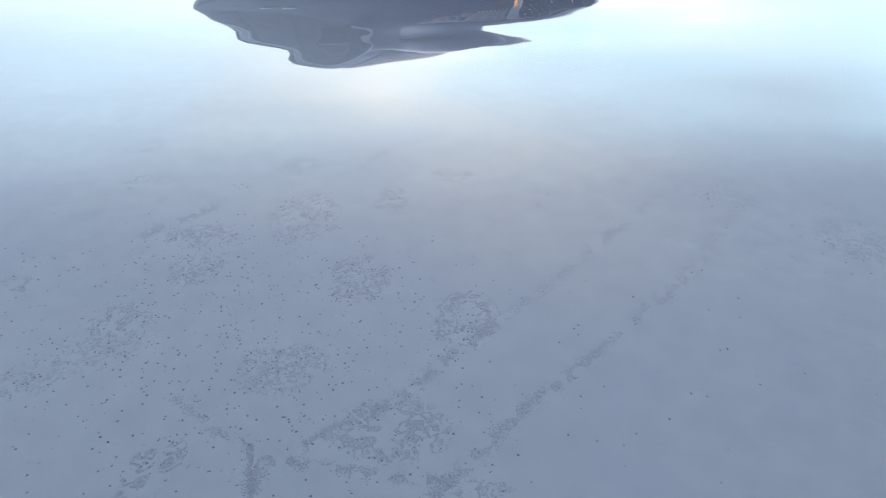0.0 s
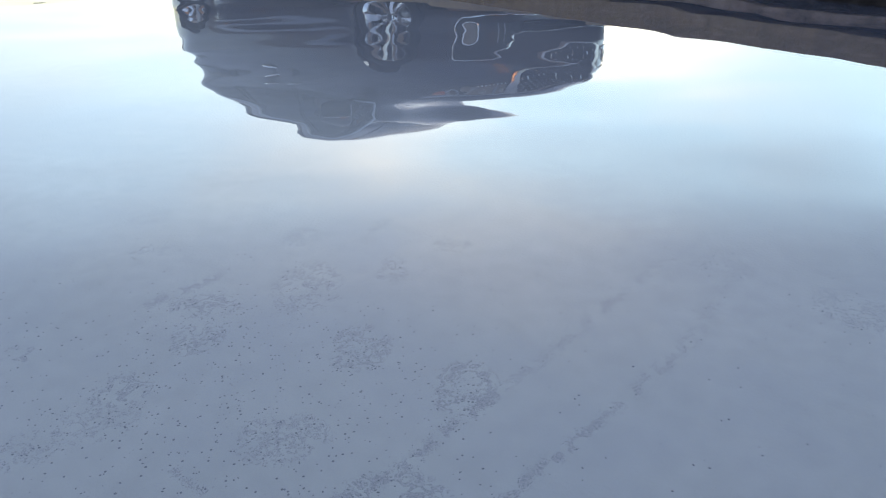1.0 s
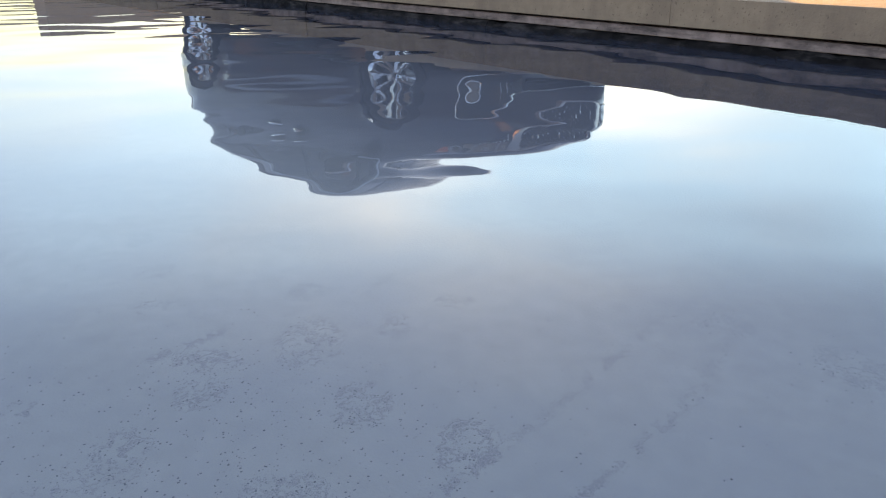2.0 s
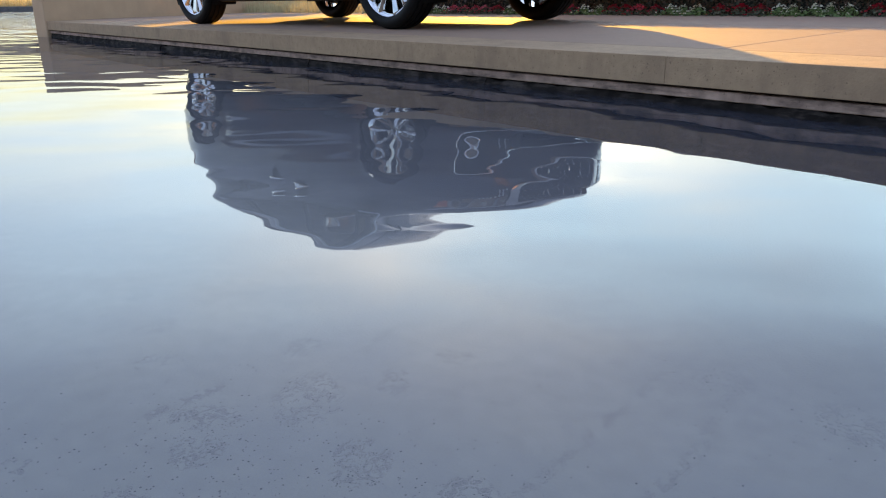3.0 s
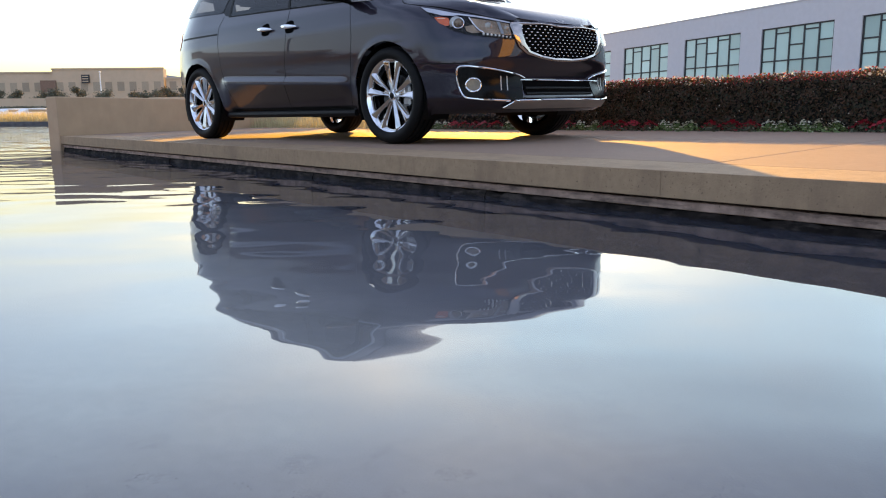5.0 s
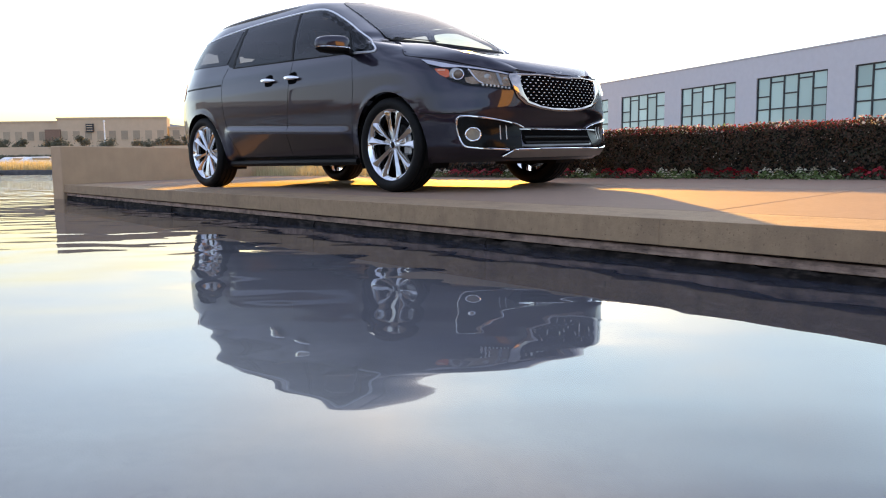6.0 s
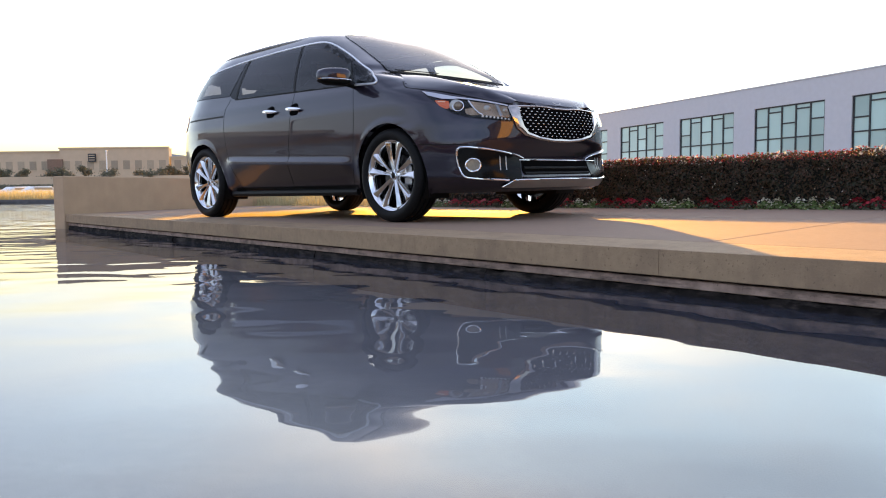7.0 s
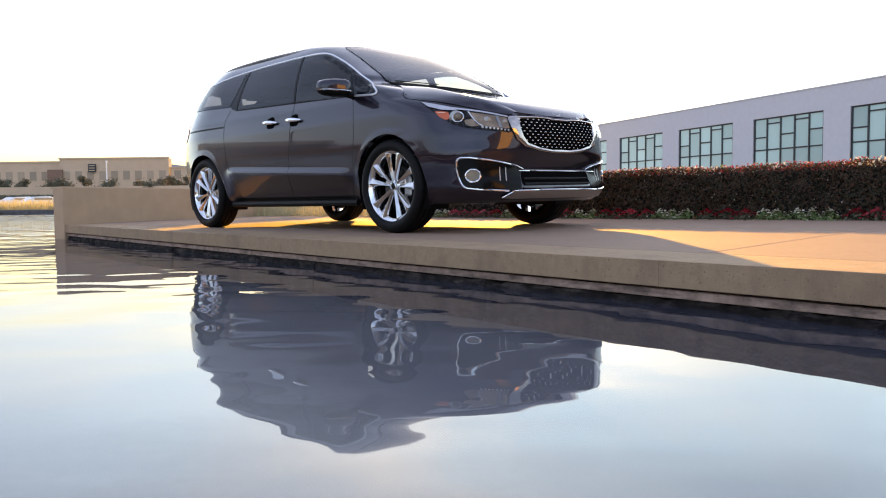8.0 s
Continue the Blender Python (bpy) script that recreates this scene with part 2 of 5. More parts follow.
LEAF = leaves("hedge_leaf", (0.026, 0.036, 0.013), (0.118, 0.056, 0.03))
REDLEAF = leaves("red_shoot", (0.34, 0.022, 0.02), (0.5, 0.07, 0.05))
PALELEAF = leaves("pale_blossom", (0.6, 0.5, 0.4), (0.75, 0.7, 0.6))
CRIMSON = leaves("crimson_petal", (0.3, 0.008, 0.02), (0.5, 0.025, 0.04))
WHITE_PETAL = leaves("white_petal", (0.55, 0.53, 0.38), (0.7, 0.65, 0.5))
FRESH = leaves("fresh_leaf", (0.10, 0.17, 0.04), (0.22, 0.28, 0.10))
OLIVE = leaves("olive_leaf", (0.07, 0.085, 0.05), (0.13, 0.14, 0.07))
STRAW = leaves("straw", (0.42, 0.37, 0.2), (0.6, 0.52, 0.3), 0.8)
# far foliage tones lightened to carry the distance haze
FARLEAF = leaves("far_leaf", (0.085, 0.088, 0.06), (0.16, 0.155, 0.10), 0.8, 0.0)
BARK = mat("bark", (0.12, 0.09, 0.07), 0.9, vary=0.3, scale=5)
# near-black: shade inside the foliage cores put into colour, also bed soil
SHADE_AND_SOIL = mat("shade_and_soil", (0.012, 0.012, 0.008), 0.95, vary=0.5, scale=30)
DARKFRAME = mat("dark_frame", (0.02, 0.022, 0.025), 0.4, vary=0.1)
# tone varies by pane, standing in for what the glass would mirror
PANE = mat("pane_glass", (0.4, 0.565, 0.525), 0.05, vary=0.05, scale=0.3, spec=0.6, coat=0.3, by_piece=0.2)
FARPANE = mat("far_pane", (0.38, 0.295, 0.205), 0.6, vary=0.1, by_piece=0.12)
LEDGE = mat("ledge_stone", (0.36, 0.245, 0.185), 0.8, vary=0.35, scale=16, bump=0.5, stain=(0.045, 0.034, 0.028), stain_scale=4.5, stretch=(1.0, 1.0, 5.0), spec=0.2, pits=60)
BRICK = mat("red_brown_panel", (0.24, 0.145, 0.10), 0.8)
WHITE = mat("white_coat", (0.8, 0.8, 0.78), 0.4)
SILT = mat("silt", (0.185, 0.172, 0.155), 0.9, vary=0.5, scale=300)
DUSKSILT = mat("dusky_silt", (0.29, 0.27, 0.24), 0.9, vary=0.2, scale=300)
FINESILT = mat("fine_silt", (0.38, 0.353, 0.308), 0.9, vary=0.2, scale=300)
FARBANK = mat("far_bank", (0.10, 0.095, 0.095), 0.9, vary=0.3, scale=3)
HILL = mat("far_hill", (0.30, 0.28, 0.27), 1.0, vary=0.1, scale=0.01)
WATER = water_material()

def glass(name, tint, ior=1.5):
    """Thin glass: a tinted clear body, glossier the more it is seen aslant, alike from both sides."""
    m = bpy.data.materials.new(name)
    m.use_nodes = True
    n, l = m.node_tree.nodes, m.node_tree.links
    n.remove(n["Principled BSDF"])
    lw, pw, fr, gl, tr, mx = (n.new("ShaderNode" + k) for k in ("LayerWeight", "Math", "MapRange", "BsdfGlossy", "BsdfTransparent", "MixShader"))
    lw.inputs["Blend"].default_value = 0.5
    pw.operation, pw.inputs[1].default_value = "POWER", 5.0
    fr.inputs["To Min"].default_value = ((ior - 1) / (ior + 1)) ** 2
    l.new(lw.outputs["Facing"], pw.inputs[0]), l.new(pw.outputs[0], fr.inputs["Value"])
    gl.inputs["Roughness"].default_value = 0.01
    tr.inputs["Color"].default_value = (*tint, 1)
    l.new(fr.outputs[0], mx.inputs[0]), l.new(tr.outputs[0], mx.inputs[1]), l.new(gl.outputs[0], mx.inputs[2])
    l.new(mx.outputs[0], n["Material Output"].inputs["Surface"])
    return m


TINT = glass("tinted_glass", (0.26, 0.28, 0.33), 1.55)
FRONT_TINT = glass("front_glass", (0.42, 0.45, 0.46), 1.55)
SCREEN_GLASS = glass("screen_glass", (0.68, 0.7, 0.68), 2.0)
LAMP_GLASS = glass("lamp_glass", (0.92, 0.92, 0.92), 1.28)
GLOSSBLACK = mat("gloss_black", (0.005, 0.005, 0.005), 0.16, vary=0.05, spec=0.12)
LAMP_BLACK = mat("lamp_black", (0.01, 0.01, 0.01), 0.4, vary=0.1, spec=0.15)
# matte black: grille backing, and recess shade put into colour on flat patches
BACKING_AND_SHADE = mat("backing_and_shade", (0.004, 0.004, 0.004), 0.95, vary=0.1, spec=0.02)
SATIN = mat("satin_silver", (0.36, 0.34, 0.32), 0.3, metal=1.0, vary=0.05)
STUD = mat("grille_stud", (0.75, 0.73, 0.7), 0.12, metal=1.0, vary=0.05)
WARMCHROME = mat("warm_reflector", (0.3, 0.21, 0.14), 0.1, metal=1.0, vary=0.3, scale=14, bump=1.0, bump_scale=16)
MOULDING = mat("bright_moulding", (0.8, 0.8, 0.8), 0.28, metal=0.8, vary=0.03)
STEEL = mat("steel", (0.3, 0.3, 0.3), 0.35, metal=1.0, vary=0.1)
BROW = mat("pale_lamp_strip", (0.62, 0.62, 0.68), 0.25, metal=0.3, vary=0.06)
PALE_AMBER = mat("pale_amber", (0.85, 0.55, 0.35), 0.3, vary=0.05)
AMBER = mat("amber_lens", (0.75, 0.13, 0.03), 0.15, vary=0.05, coat=0.5)
RED = mat("red_lens", (0.4, 0.012, 0.012), 0.12, vary=0.05, coat=0.5)
LENS = mat("clear_lens", (0.17, 0.125, 0.09), 0.08, metal=0.4, vary=0.2, scale=40)
TRIM = mat("cabin_trim", (0.03, 0.028, 0.027), 0.7, vary=0.15)



def part(name, bm, material, parent=None, label="", smooth=True):
    """Links a bmesh as one mesh object, under a thing or a part."""
    me = bpy.data.meshes.new(name)
    bm.to_mesh(me)
    bm.free()
    me.materials.append(material)
    if smooth:
        me.shade_smooth()
        me.set_sharp_from_angle(angle=radians(35))
    ob = new(name, me)
    ob.parent = parent
    if label:
        tagged(ob, label)
    return ob


def box(bm, x0, x1, y0, y1, z0, z1, bevel=0.0):
    r = bmesh.ops.create_cube(bm, size=1.0)
    for v in r["verts"]:
        v.co = Vector(((x0 + x1) / 2 + v.co.x * (x1 - x0), (y0 + y1) / 2 + v.co.y * (y1 - y0), (z0 + z1) / 2 + v.co.z * (z1 - z0)))
    if bevel:
        es = list({e for v in r["verts"] for e in v.link_edges})
        bmesh.ops.bevel(bm, geom=es, offset=bevel, segments=1, affect="EDGES")
    return bm


def boxed(*a, **k):
    return box(bmesh.new(), *a, **k)


# ---- large structure ----
WATER_Z, FLOOR_Z, SLOPE = -0.21, -0.40, 0.018


def deck_z(y):
    return SLOPE * (y + 0.93)


def ease(a, b, x):
    t = min(1, max(0, (x - a) / (b - a)))
    return t * t * (3 - 2 * t)


# water sheet, fine near the deck and coarse far off
def spaced(lo, hi, a, b, fine):
    mid = list(np.arange(a, b, fine))
    left, right, d = [], [], fine
    x = a
    while x > lo:
        d = min(d * 1.25, 8)
        x -= d
        left.append(x)
    x, d = mid[-1], fine
    while x < hi:
        d = min(d * 1.25, 8)
        x += d
        right.append(x)
    return left[::-1] + mid + right


def water_sheet():
    xs, ys = spaced(-130, 90, -8.5, 5.5, 0.035), spaced(-22, 60, -6.5, -0.8, 0.035)
    verts, faces = [], []
    for x in xs:
        for y in ys:
            r = math.hypot(x - 2, y + 3)
            fade = max(0.0, 1 - r / 16)
            out = ease(2.5, -5.0, x)
            d, c = -0.717 * x + 0.697 * y, 0.697 * x + 0.717 * y
            z = 0.0040 * fade * noise.noise((x * 1.5 - 0.6 * y, y * 1.9 + 0.5 * x, 3.1))
            z += 0.0026 * fade * (0.72 + 0.7 * out) * noise.noise((c * 2.6, d * 4.4, 7.7))
            z += 0.0010 * fade * (0.6 + 0.9 * out) * noise.noise((c * 4.0 + 1.3, d * 8.5, 1.7))
            z += 0.0003 * fade * noise.noise((c * 8, d * 14, 5.2))
            verts.append((x, y, WATER_Z + z))
    ny = len(ys)
    for i in range(len(xs) - 1):
        for j in range(ny - 1):
            faces.append((i * ny + j, (i + 1) * ny + j, (i + 1) * ny + j + 1, i * ny + j + 1))
    me = bpy.data.meshes.new("water")
    me.from_pydata(verts, [], faces)
    me.materials.append(WATER)
    me.shade_smooth()
    return tagged(new("water", me), "still shallow pond water mirroring the sky", "water", kind="structure")


water_sheet()


def sheet(name, outer, z, material, label, category, hole=None):
    bm = bmesh.new()
    for loop in (outer, hole or []):
        vs = [bm.verts.new((x, y, z)) for x, y in loop]
        for i in range(len(vs)):
            bm.edges.new((vs[i], vs[(i + 1) % len(vs)]))
    bmesh.ops.triangle_fill(bm, use_beauty=True, use_dissolve=False, edges=bm.edges[:])
    for f in bm.faces:
        if f.normal.z < 0:
            f.normal_flip()
    ob = part(name, bm, material, None, smooth=False)
    return tagged(ob, label, category, kind="structure")


POND = [(70, -7.2), (-6.8, -1.0), (-7.6, 2.2), (-9, 8), (-22, 40), (-62, 30), (-62, -8), (-58, -15), (70, -15)]
BIG = [(-2500, -2500), (2500, -2500), (2500, 2500), (-2500, 2500)]
sheet("ground", BIG, -0.06, LAND, "dry open ground around the pond", "ground", hole=POND)
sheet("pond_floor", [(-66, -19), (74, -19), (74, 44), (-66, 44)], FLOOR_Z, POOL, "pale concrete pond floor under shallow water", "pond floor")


def edge_y(x):
    return -1.78 - 0.08 * x


def slab(x0, x1, y0f, y1f, t0, t1, bevel=0.006):
    """A flat slab whose plan edges follow y0f(x), y1f(x) and whose top lies on the sloping deck."""
    bm = bmesh.new()
    vs = []
    for dz in (t0, t1):
        vs.append([bm.verts.new((x, y, deck_z(y) + dz)) for x, y in ((x0, y0f(x0)), (x1, y0f(x1)), (x1, y1f(x1)), (x0, y1f(x0)))])
    bm.faces.new(vs[0][::-1]), bm.faces.new(vs[1])
    for i in range(4):
        bm.faces.new((vs[0][i], vs[0][(i + 1) % 4], vs[1][(i + 1) % 4], vs[1][i]))
    if bevel:
        bmesh.ops.bevel(bm, geom=bm.edges[:], offset=bevel, segments=1, affect="EDGES")
    return bm


deck = tagged(new("deck"), "pale concrete terrace slabs edged by a thick coping", "terrace", kind="structure")
XJ = [-7.0, -3.6, -0.35, 2.95, 6.2, 9.5, 13, 17]
for a, b in zip(XJ, XJ[1:]):
    part("coping_stone", slab(a + 0.0003, b - 0.0003, edge_y, lambda x: edge_y(x) + 0.42, -0.11, 0.0, 0.0018), CONCRETE, deck)
    for k in range(2):
        part("slab", slab(a + 0.003, b - 0.003, lambda x, k=k: edge_y(x) + 0.426 + 2.0 * k, lambda x, k=k: edge_y(x) + 0.42 + 2.0 * (k + 1), -0.11, 0.0, 0.004), DECK, deck)
# the pond's side below the coping: a recessed pale ledge over dark wet stone
tagged(part("pond_ledge", slab(-7.0, 17, lambda x: edge_y(x) + 0.03, lambda x: edge_y(x) + 0.35, -0.158, -0.123, 0.003), LEDGE), "stained stone ledge under the coping", "ledge", kind="structure")
# filler block added behind the gap to keep it dark and light-tight
tagged(part("gap_filler", slab(-7.0, 17, lambda x: edge_y(x) + 0.09, lambda x: edge_y(x) + 0.36, -0.5, -0.105, 0), WETWALL), "dark filler added behind the shadow gap below the coping", "wall", kind="structure")
pond_wall = tagged(new("pond_wall"), "dark wet stone wall at the waterline", "wall", kind="structure")
rw = random.Random(5)


def rough_stone(x0, x1, out, top):
    """A block with an uneven worn face and ragged top edge."""
    bm = bmesh.new()
    n, rows = max(4, int((x1 - x0) / 0.05)), []
    for k in range(7):
        row = []
        for i in range(n + 1):
            x = x0 + (x1 - x0) * i / n
            rag = 0.02 * noise.noise((x * 9, 1.0, 4.0)) + 0.012 * noise.noise((x * 25, 2.0, 4.0))
            z = (-0.6, -0.26, -0.21, top - 0.025, top + rag, top + rag, top)[k]
            o = (0.0, 0.0, 0.0, 0.004, 0.016, 0.16, 0.3)[k] + out + 0.02 * noise.noise((x * 7, z * 18, 9.0)) * (k < 5)
            y = edge_y(x) + o
            row.append(bm.verts.new((x, y, deck_z(y) + z)))
        rows.append(row)
    for r0, r1 in zip(rows, rows[1:]):
        for i in range(n):
            bm.faces.new((r0[i], r0[i + 1], r1[i + 1], r1[i]))
    for i in (0, n):
        bm.faces.new([r[i] for r in rows])
    bmesh.ops.recalc_face_normals(bm, faces=bm.faces[:])
    return bm


x = -7.0
while x < 12:
    w = rw.uniform(0.5, 0.9)
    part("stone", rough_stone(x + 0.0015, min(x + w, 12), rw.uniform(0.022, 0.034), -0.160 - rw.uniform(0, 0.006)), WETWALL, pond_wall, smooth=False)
    x += w

# end wall
end_wall = part("wall_end", boxed(-0.26, 0, 0, 6.0, -0.45, 0.53, 0.012), WALLTAN)
end_wall.matrix_world = pose(-6.72, -1.26, 0, 0, 0, 12)
tagged(end_wall, "low plain concrete end wall at the pond", "wall", kind="structure")


def tube(path, radius, flat=1.0, seg=8, closed=False):
    """A rod along a line of points, squeezed by flat across y."""
    bm = bmesh.new()
    path = [Vector(p) for p in path]
    rings = []
    m = len(path)
    for i, p in enumerate(path):
        d = (path[(i + 1) % m] - path[i - 1]) if closed else (path[min(i + 1, m - 1)] - path[max(i - 1, 0)])
        d.normalize()
        u = d.cross(Vector((0, 1, 0.1))).normalized()
        w = d.cross(u)
        rings.append([bm.verts.new(p + u * radius * math.cos(2 * math.pi * k / seg) + w * radius * flat * math.sin(2 * math.pi * k / seg)) for k in range(seg)])
    for i in range(m if closed else m - 1):
        a, b = rings[i], rings[(i + 1) % m]
        for k in range(seg):
            bm.faces.new((a[k], a[(k + 1) % seg], b[(k + 1) % seg], b[k]))
    if not closed:
        bm.faces.new(rings[0]), bm.faces.new(rings[-1])
    bmesh.ops.recalc_face_normals(bm, faces=bm.faces[:])
    return bm


# ---- planting ----
def scatter(name, points, size, material, parent=None, seed=1, spread=0.9, thin=0.55):
    """Many small pointed leaves, one at each point (place, outward way)."""
    rn = random.Random(seed)
    verts, faces = [], []
    for p, way in points:
        n = (Vector(way) + Vector((rn.uniform(-1, 1), rn.uniform(-1, 1), rn.uniform(-1, 1))) * spread).normalized()
        u = n.orthogonal().normalized()
        u.rotate(Matrix.Rotation(rn.uniform(0, 6.28), 3, n))
        w = n.cross(u)
        k = size * rn.uniform(0.6, 1.35)
        b = len(verts)
        c = Vector(p)
        verts += [c - u * k, c + w * k * thin + n * k * 0.15, c + u * k, c - w * k * thin + n * k * 0.15]
        faces += [(b, b + 1, b + 2), (b, b + 2, b + 3)]
    me = bpy.data.meshes.new(name)
    me.from_pydata([tuple(v) for v in verts], [], faces)
    me.materials.append(material)
    ob = new(name, me)
    ob.parent = parent
    return ob


HX0, HX1, HY0, HY1 = -1.3, 14.0, 2.12, 3.0


def hedge_top(x):
    return 0.555 + 0.018 * noise.noise((x * 1.3, 0, 0)) + 0.02 * noise.noise((x * 5.1, 3, 0))


hedge = tagged(new("hedge"), "clipped dark hedge with red shoots along its top", "hedge", kind="stuff")
part("core", boxed(HX0 + 0.05, HX1, HY0 + 0.09, HY1 - 0.08, 0.0, 0.525, 0.04), SHADE_AND_SOIL, hedge)
rn = random.Random(11)
pts = []
for _ in range(80000):
    x = HX0 + (HX1 - HX0) * rn.random() ** 1.6
    t = rn.random()
    dense_gap = noise.noise((x * 4, t * 5, 9)) > 0.28
    if t < 0.72:
        z = 0.06 + rn.random() * (hedge_top(x) - 0.06)
        if dense_gap and rn.random() < 0.75:
            continue
        pts.append(((x, HY0 + 0.06 * noise.noise((x * 6, z * 7, 2)) + rn.uniform(0, 0.06), z), (0, -1, 0.35)))
    else:
        pts.append(((x, rn.uniform(HY0, HY1), hedge_top(x) + rn.uniform(-0.035, 0.0)), (0, 0, 1)))
scatter("foliage", pts, 0.0135, LEAF, hedge, 2)
tips, pale = [], []
for _ in range(9500):
    x = HX0 + (HX1 - HX0) * rn.random() ** 1.5
    lot = tips if noise.noise((x * 1.7, 8, 4)) + rn.uniform(-0.35, 0.35) > 0.02 * (x - 2.0) - 0.08 else pale
    lot.append(((x, HY0 + abs(rn.gauss(0, 0.14)) - 0.01, hedge_top(x) + rn.uniform(-0.065, 0.02)), (0, -0.6, 1)))
scatter("red_shoots", tips, 0.0125, REDLEAF, hedge, 3)
scatter("pale_shoots", pale[: len(pale) * 2 // 3], 0.014, PALELEAF, hedge, 4)
scatter("fresh_shoots", pale[len(pale) * 2 // 3:], 0.014, FRESH, hedge, 6)
sprigs = [((HX0 + (HX1 - HX0) * rn.random() ** 1.5, HY0 - 0.01 + rn.uniform(0, 0.03), rn.uniform(0.1, 0.5)), (0, -1, 0.2)) for _ in range(260)]
scatter("dry_leaves", sprigs, 0.008, PALELEAF, hedge, 7)


low_shrub = tagged(new("low_shrub"), "knee-high dark shrub at the end of the hedge", "shrub", kind="stuff")
part("core", boxed(-3.9, HX0, HY0 + 0.06, HY1 - 0.1, 0.0, 0.26, 0.04), SHADE_AND_SOIL, low_shrub)
scatter("foliage", [((rn.uniform(-3.95, HX0), HY0 + rn.uniform(-0.02, 0.5), rn.uniform(0.04, 0.31)), (0, -1, 0.5)) for _ in range(8500)], 0.019, LEAF, low_shrub, 9)


def flower_clump(name, petal, label):
    top = tagged(new(name), label, "flower", "bedding plants along the hedge")
    rr = random.Random(len(name))
    leaf, bloom = [], []
    for _ in range(130):
        a, r = rr.uniform(0, 6.28), abs(rr.gauss(0, 0.065))
        h = 0.085 * math.exp(-(r / 0.09) ** 2)
        leaf.append(((r * math.cos(a) * 1.3, r * math.sin(a), h * rr.uniform(0.2, 1)), (math.cos(a), math.sin(a), 1)))
        if rr.random() < (0.35 if petal is WHITE_PETAL else 0.75):
            bloom.append(((r * math.cos(a) * 1.3, r * math.sin(a), h + rr.uniform(0.0, 0.025)), (0, -0.6, 1)))
    scatter("leaves", leaf, 0.016, FRESH if petal is WHITE_PETAL else OLIVE, top, 3)
    scatter("blossoms", bloom, 0.0115, petal, top, 4, 0.6, 0.9)
    return top


red_clump = flower_clump("red_flower_clump", CRIMSON, "low crimson flowers in the bed below the hedge")
white_clump = flower_clump("white_flower_clump", WHITE_PETAL, "low white flowers with fresh leaves below the hedge")
x, k = -3.8, 0
first_seen = set()
rn = random.Random(21)
while x < 9.5:
    src = red_clump if math.sin(x * 5.4 + 1.2 * math.sin(x * 1.3)) > -0.1 else white_clump
    m = pose(x, 2.03 + rn.uniform(-0.03, 0.03), deck_z(2.0) - 0.005, 0, 0, rn.uniform(0, 360))
    if src in first_seen:
        copy_thing(src, m)
    else:
        first_seen.add(src)
        src.matrix_world = m
    x += rn.uniform(0.13, 0.2)
tagged(part("flower_bed", boxed(-4.0, HX1, 1.97, 3.4, -0.1, deck_z(2.0) - 0.002, 0), SHADE_AND_SOIL), "dark soil bed in front of the hedge", "flower bed", kind="structure")


def grass_stand(name, x0, x1, y0, y1, z, height, count, label, frame_m=None, seed=1, blade=0.012):
    """Blades of dry grass in a rectangle of plan."""
    rr = random.Random(seed)
    verts, faces = [], []
    for _ in range(count):
        x, y, h = rr.uniform(x0, x1), rr.uniform(y0, y1), height * rr.uniform(0.5, 1.1)
        a, lean = rr.uniform(0, 6.28), rr.uniform(0, 0.35) * h
        b = len(verts)
        c, s = math.cos(a) * blade * 0.5, math.sin(a) * blade * 0.5
        q = rr.uniform(0, 6.28)
        verts += [(x - c, y - s, z), (x + c, y + s, z), (x + lean * math.cos(q), y + lean * math.sin(q), z + h)]
        faces.append((b, b + 1, b + 2))
    me = bpy.data.meshes.new(name)
    me.from_pydata(verts, [], faces)
    me.materials.append(STRAW)
    ob = new(name, me)
    if frame_m:
        ob.matrix_world = frame_m
    return tagged(ob, label, "grass", kind="stuff")


grass_stand("dry_grass", -9.5, -4.05, 2.1, 4.2, -0.05, 0.36, 12000, "golden dry grass behind the terrace", seed=4)

# ---- office building beyond the hedge ----
FX = Matrix.Translation((-31.7, 51.7, 0)) @ pose(0, 0, 0, 0, 0, -20.5)
office = tagged(new("office_building"), "pale grey office block with large gridded windows", "building")
office.matrix_world = FX
OPEN = [(7.4 * i, 7.4 * i + 5.55) for i in range(-2, 7)]
WZ0, WZ1, ROOF = 1.1, 5.78, 7.18
part("parapet", boxed(-17, 60, 0, 0.45, WZ1, ROOF, 0), STUCCO, office)
part("coping", boxed(-17.05, 60.05, -0.04, 0.5, ROOF + 0.002, ROOF + 0.09, 0.01), STUCCO, office, "thin pale roof edge")
part("plinth", boxed(-17, 60, 0, 0.45, -0.1, WZ0, 0), STUCCO, office)
edges = [-17] + [v for o in OPEN for v in o] + [60]
for a, b in zip(edges[::2], edges[1::2]):
    part("pier", boxed(a, b, 0, 0.45, WZ0, WZ1, 0), STUCCO, office)
part("roof", boxed(-17, 60, 0.46, 25, ROOF - 0.5, ROOF - 0.2, 0), STUCCO, office)
part("back_wall", boxed(-17, 60, 24.6, 25, -0.1, ROOF - 0.51, 0), STUCCO, office)
part("interior_wall", boxed(-16.5, 59.5, 5, 5.2, -0.1, ROOF - 0.51, 0), STUCCO, office, "pale inner partition")
LEVELS = ((2.3, 3.66, 4.5), (2.3, 3.66, 5.38), (2.3, 3.66, 4.6), (2.3, 3.66, 5.45), (2.3, 3.66, 4.72))
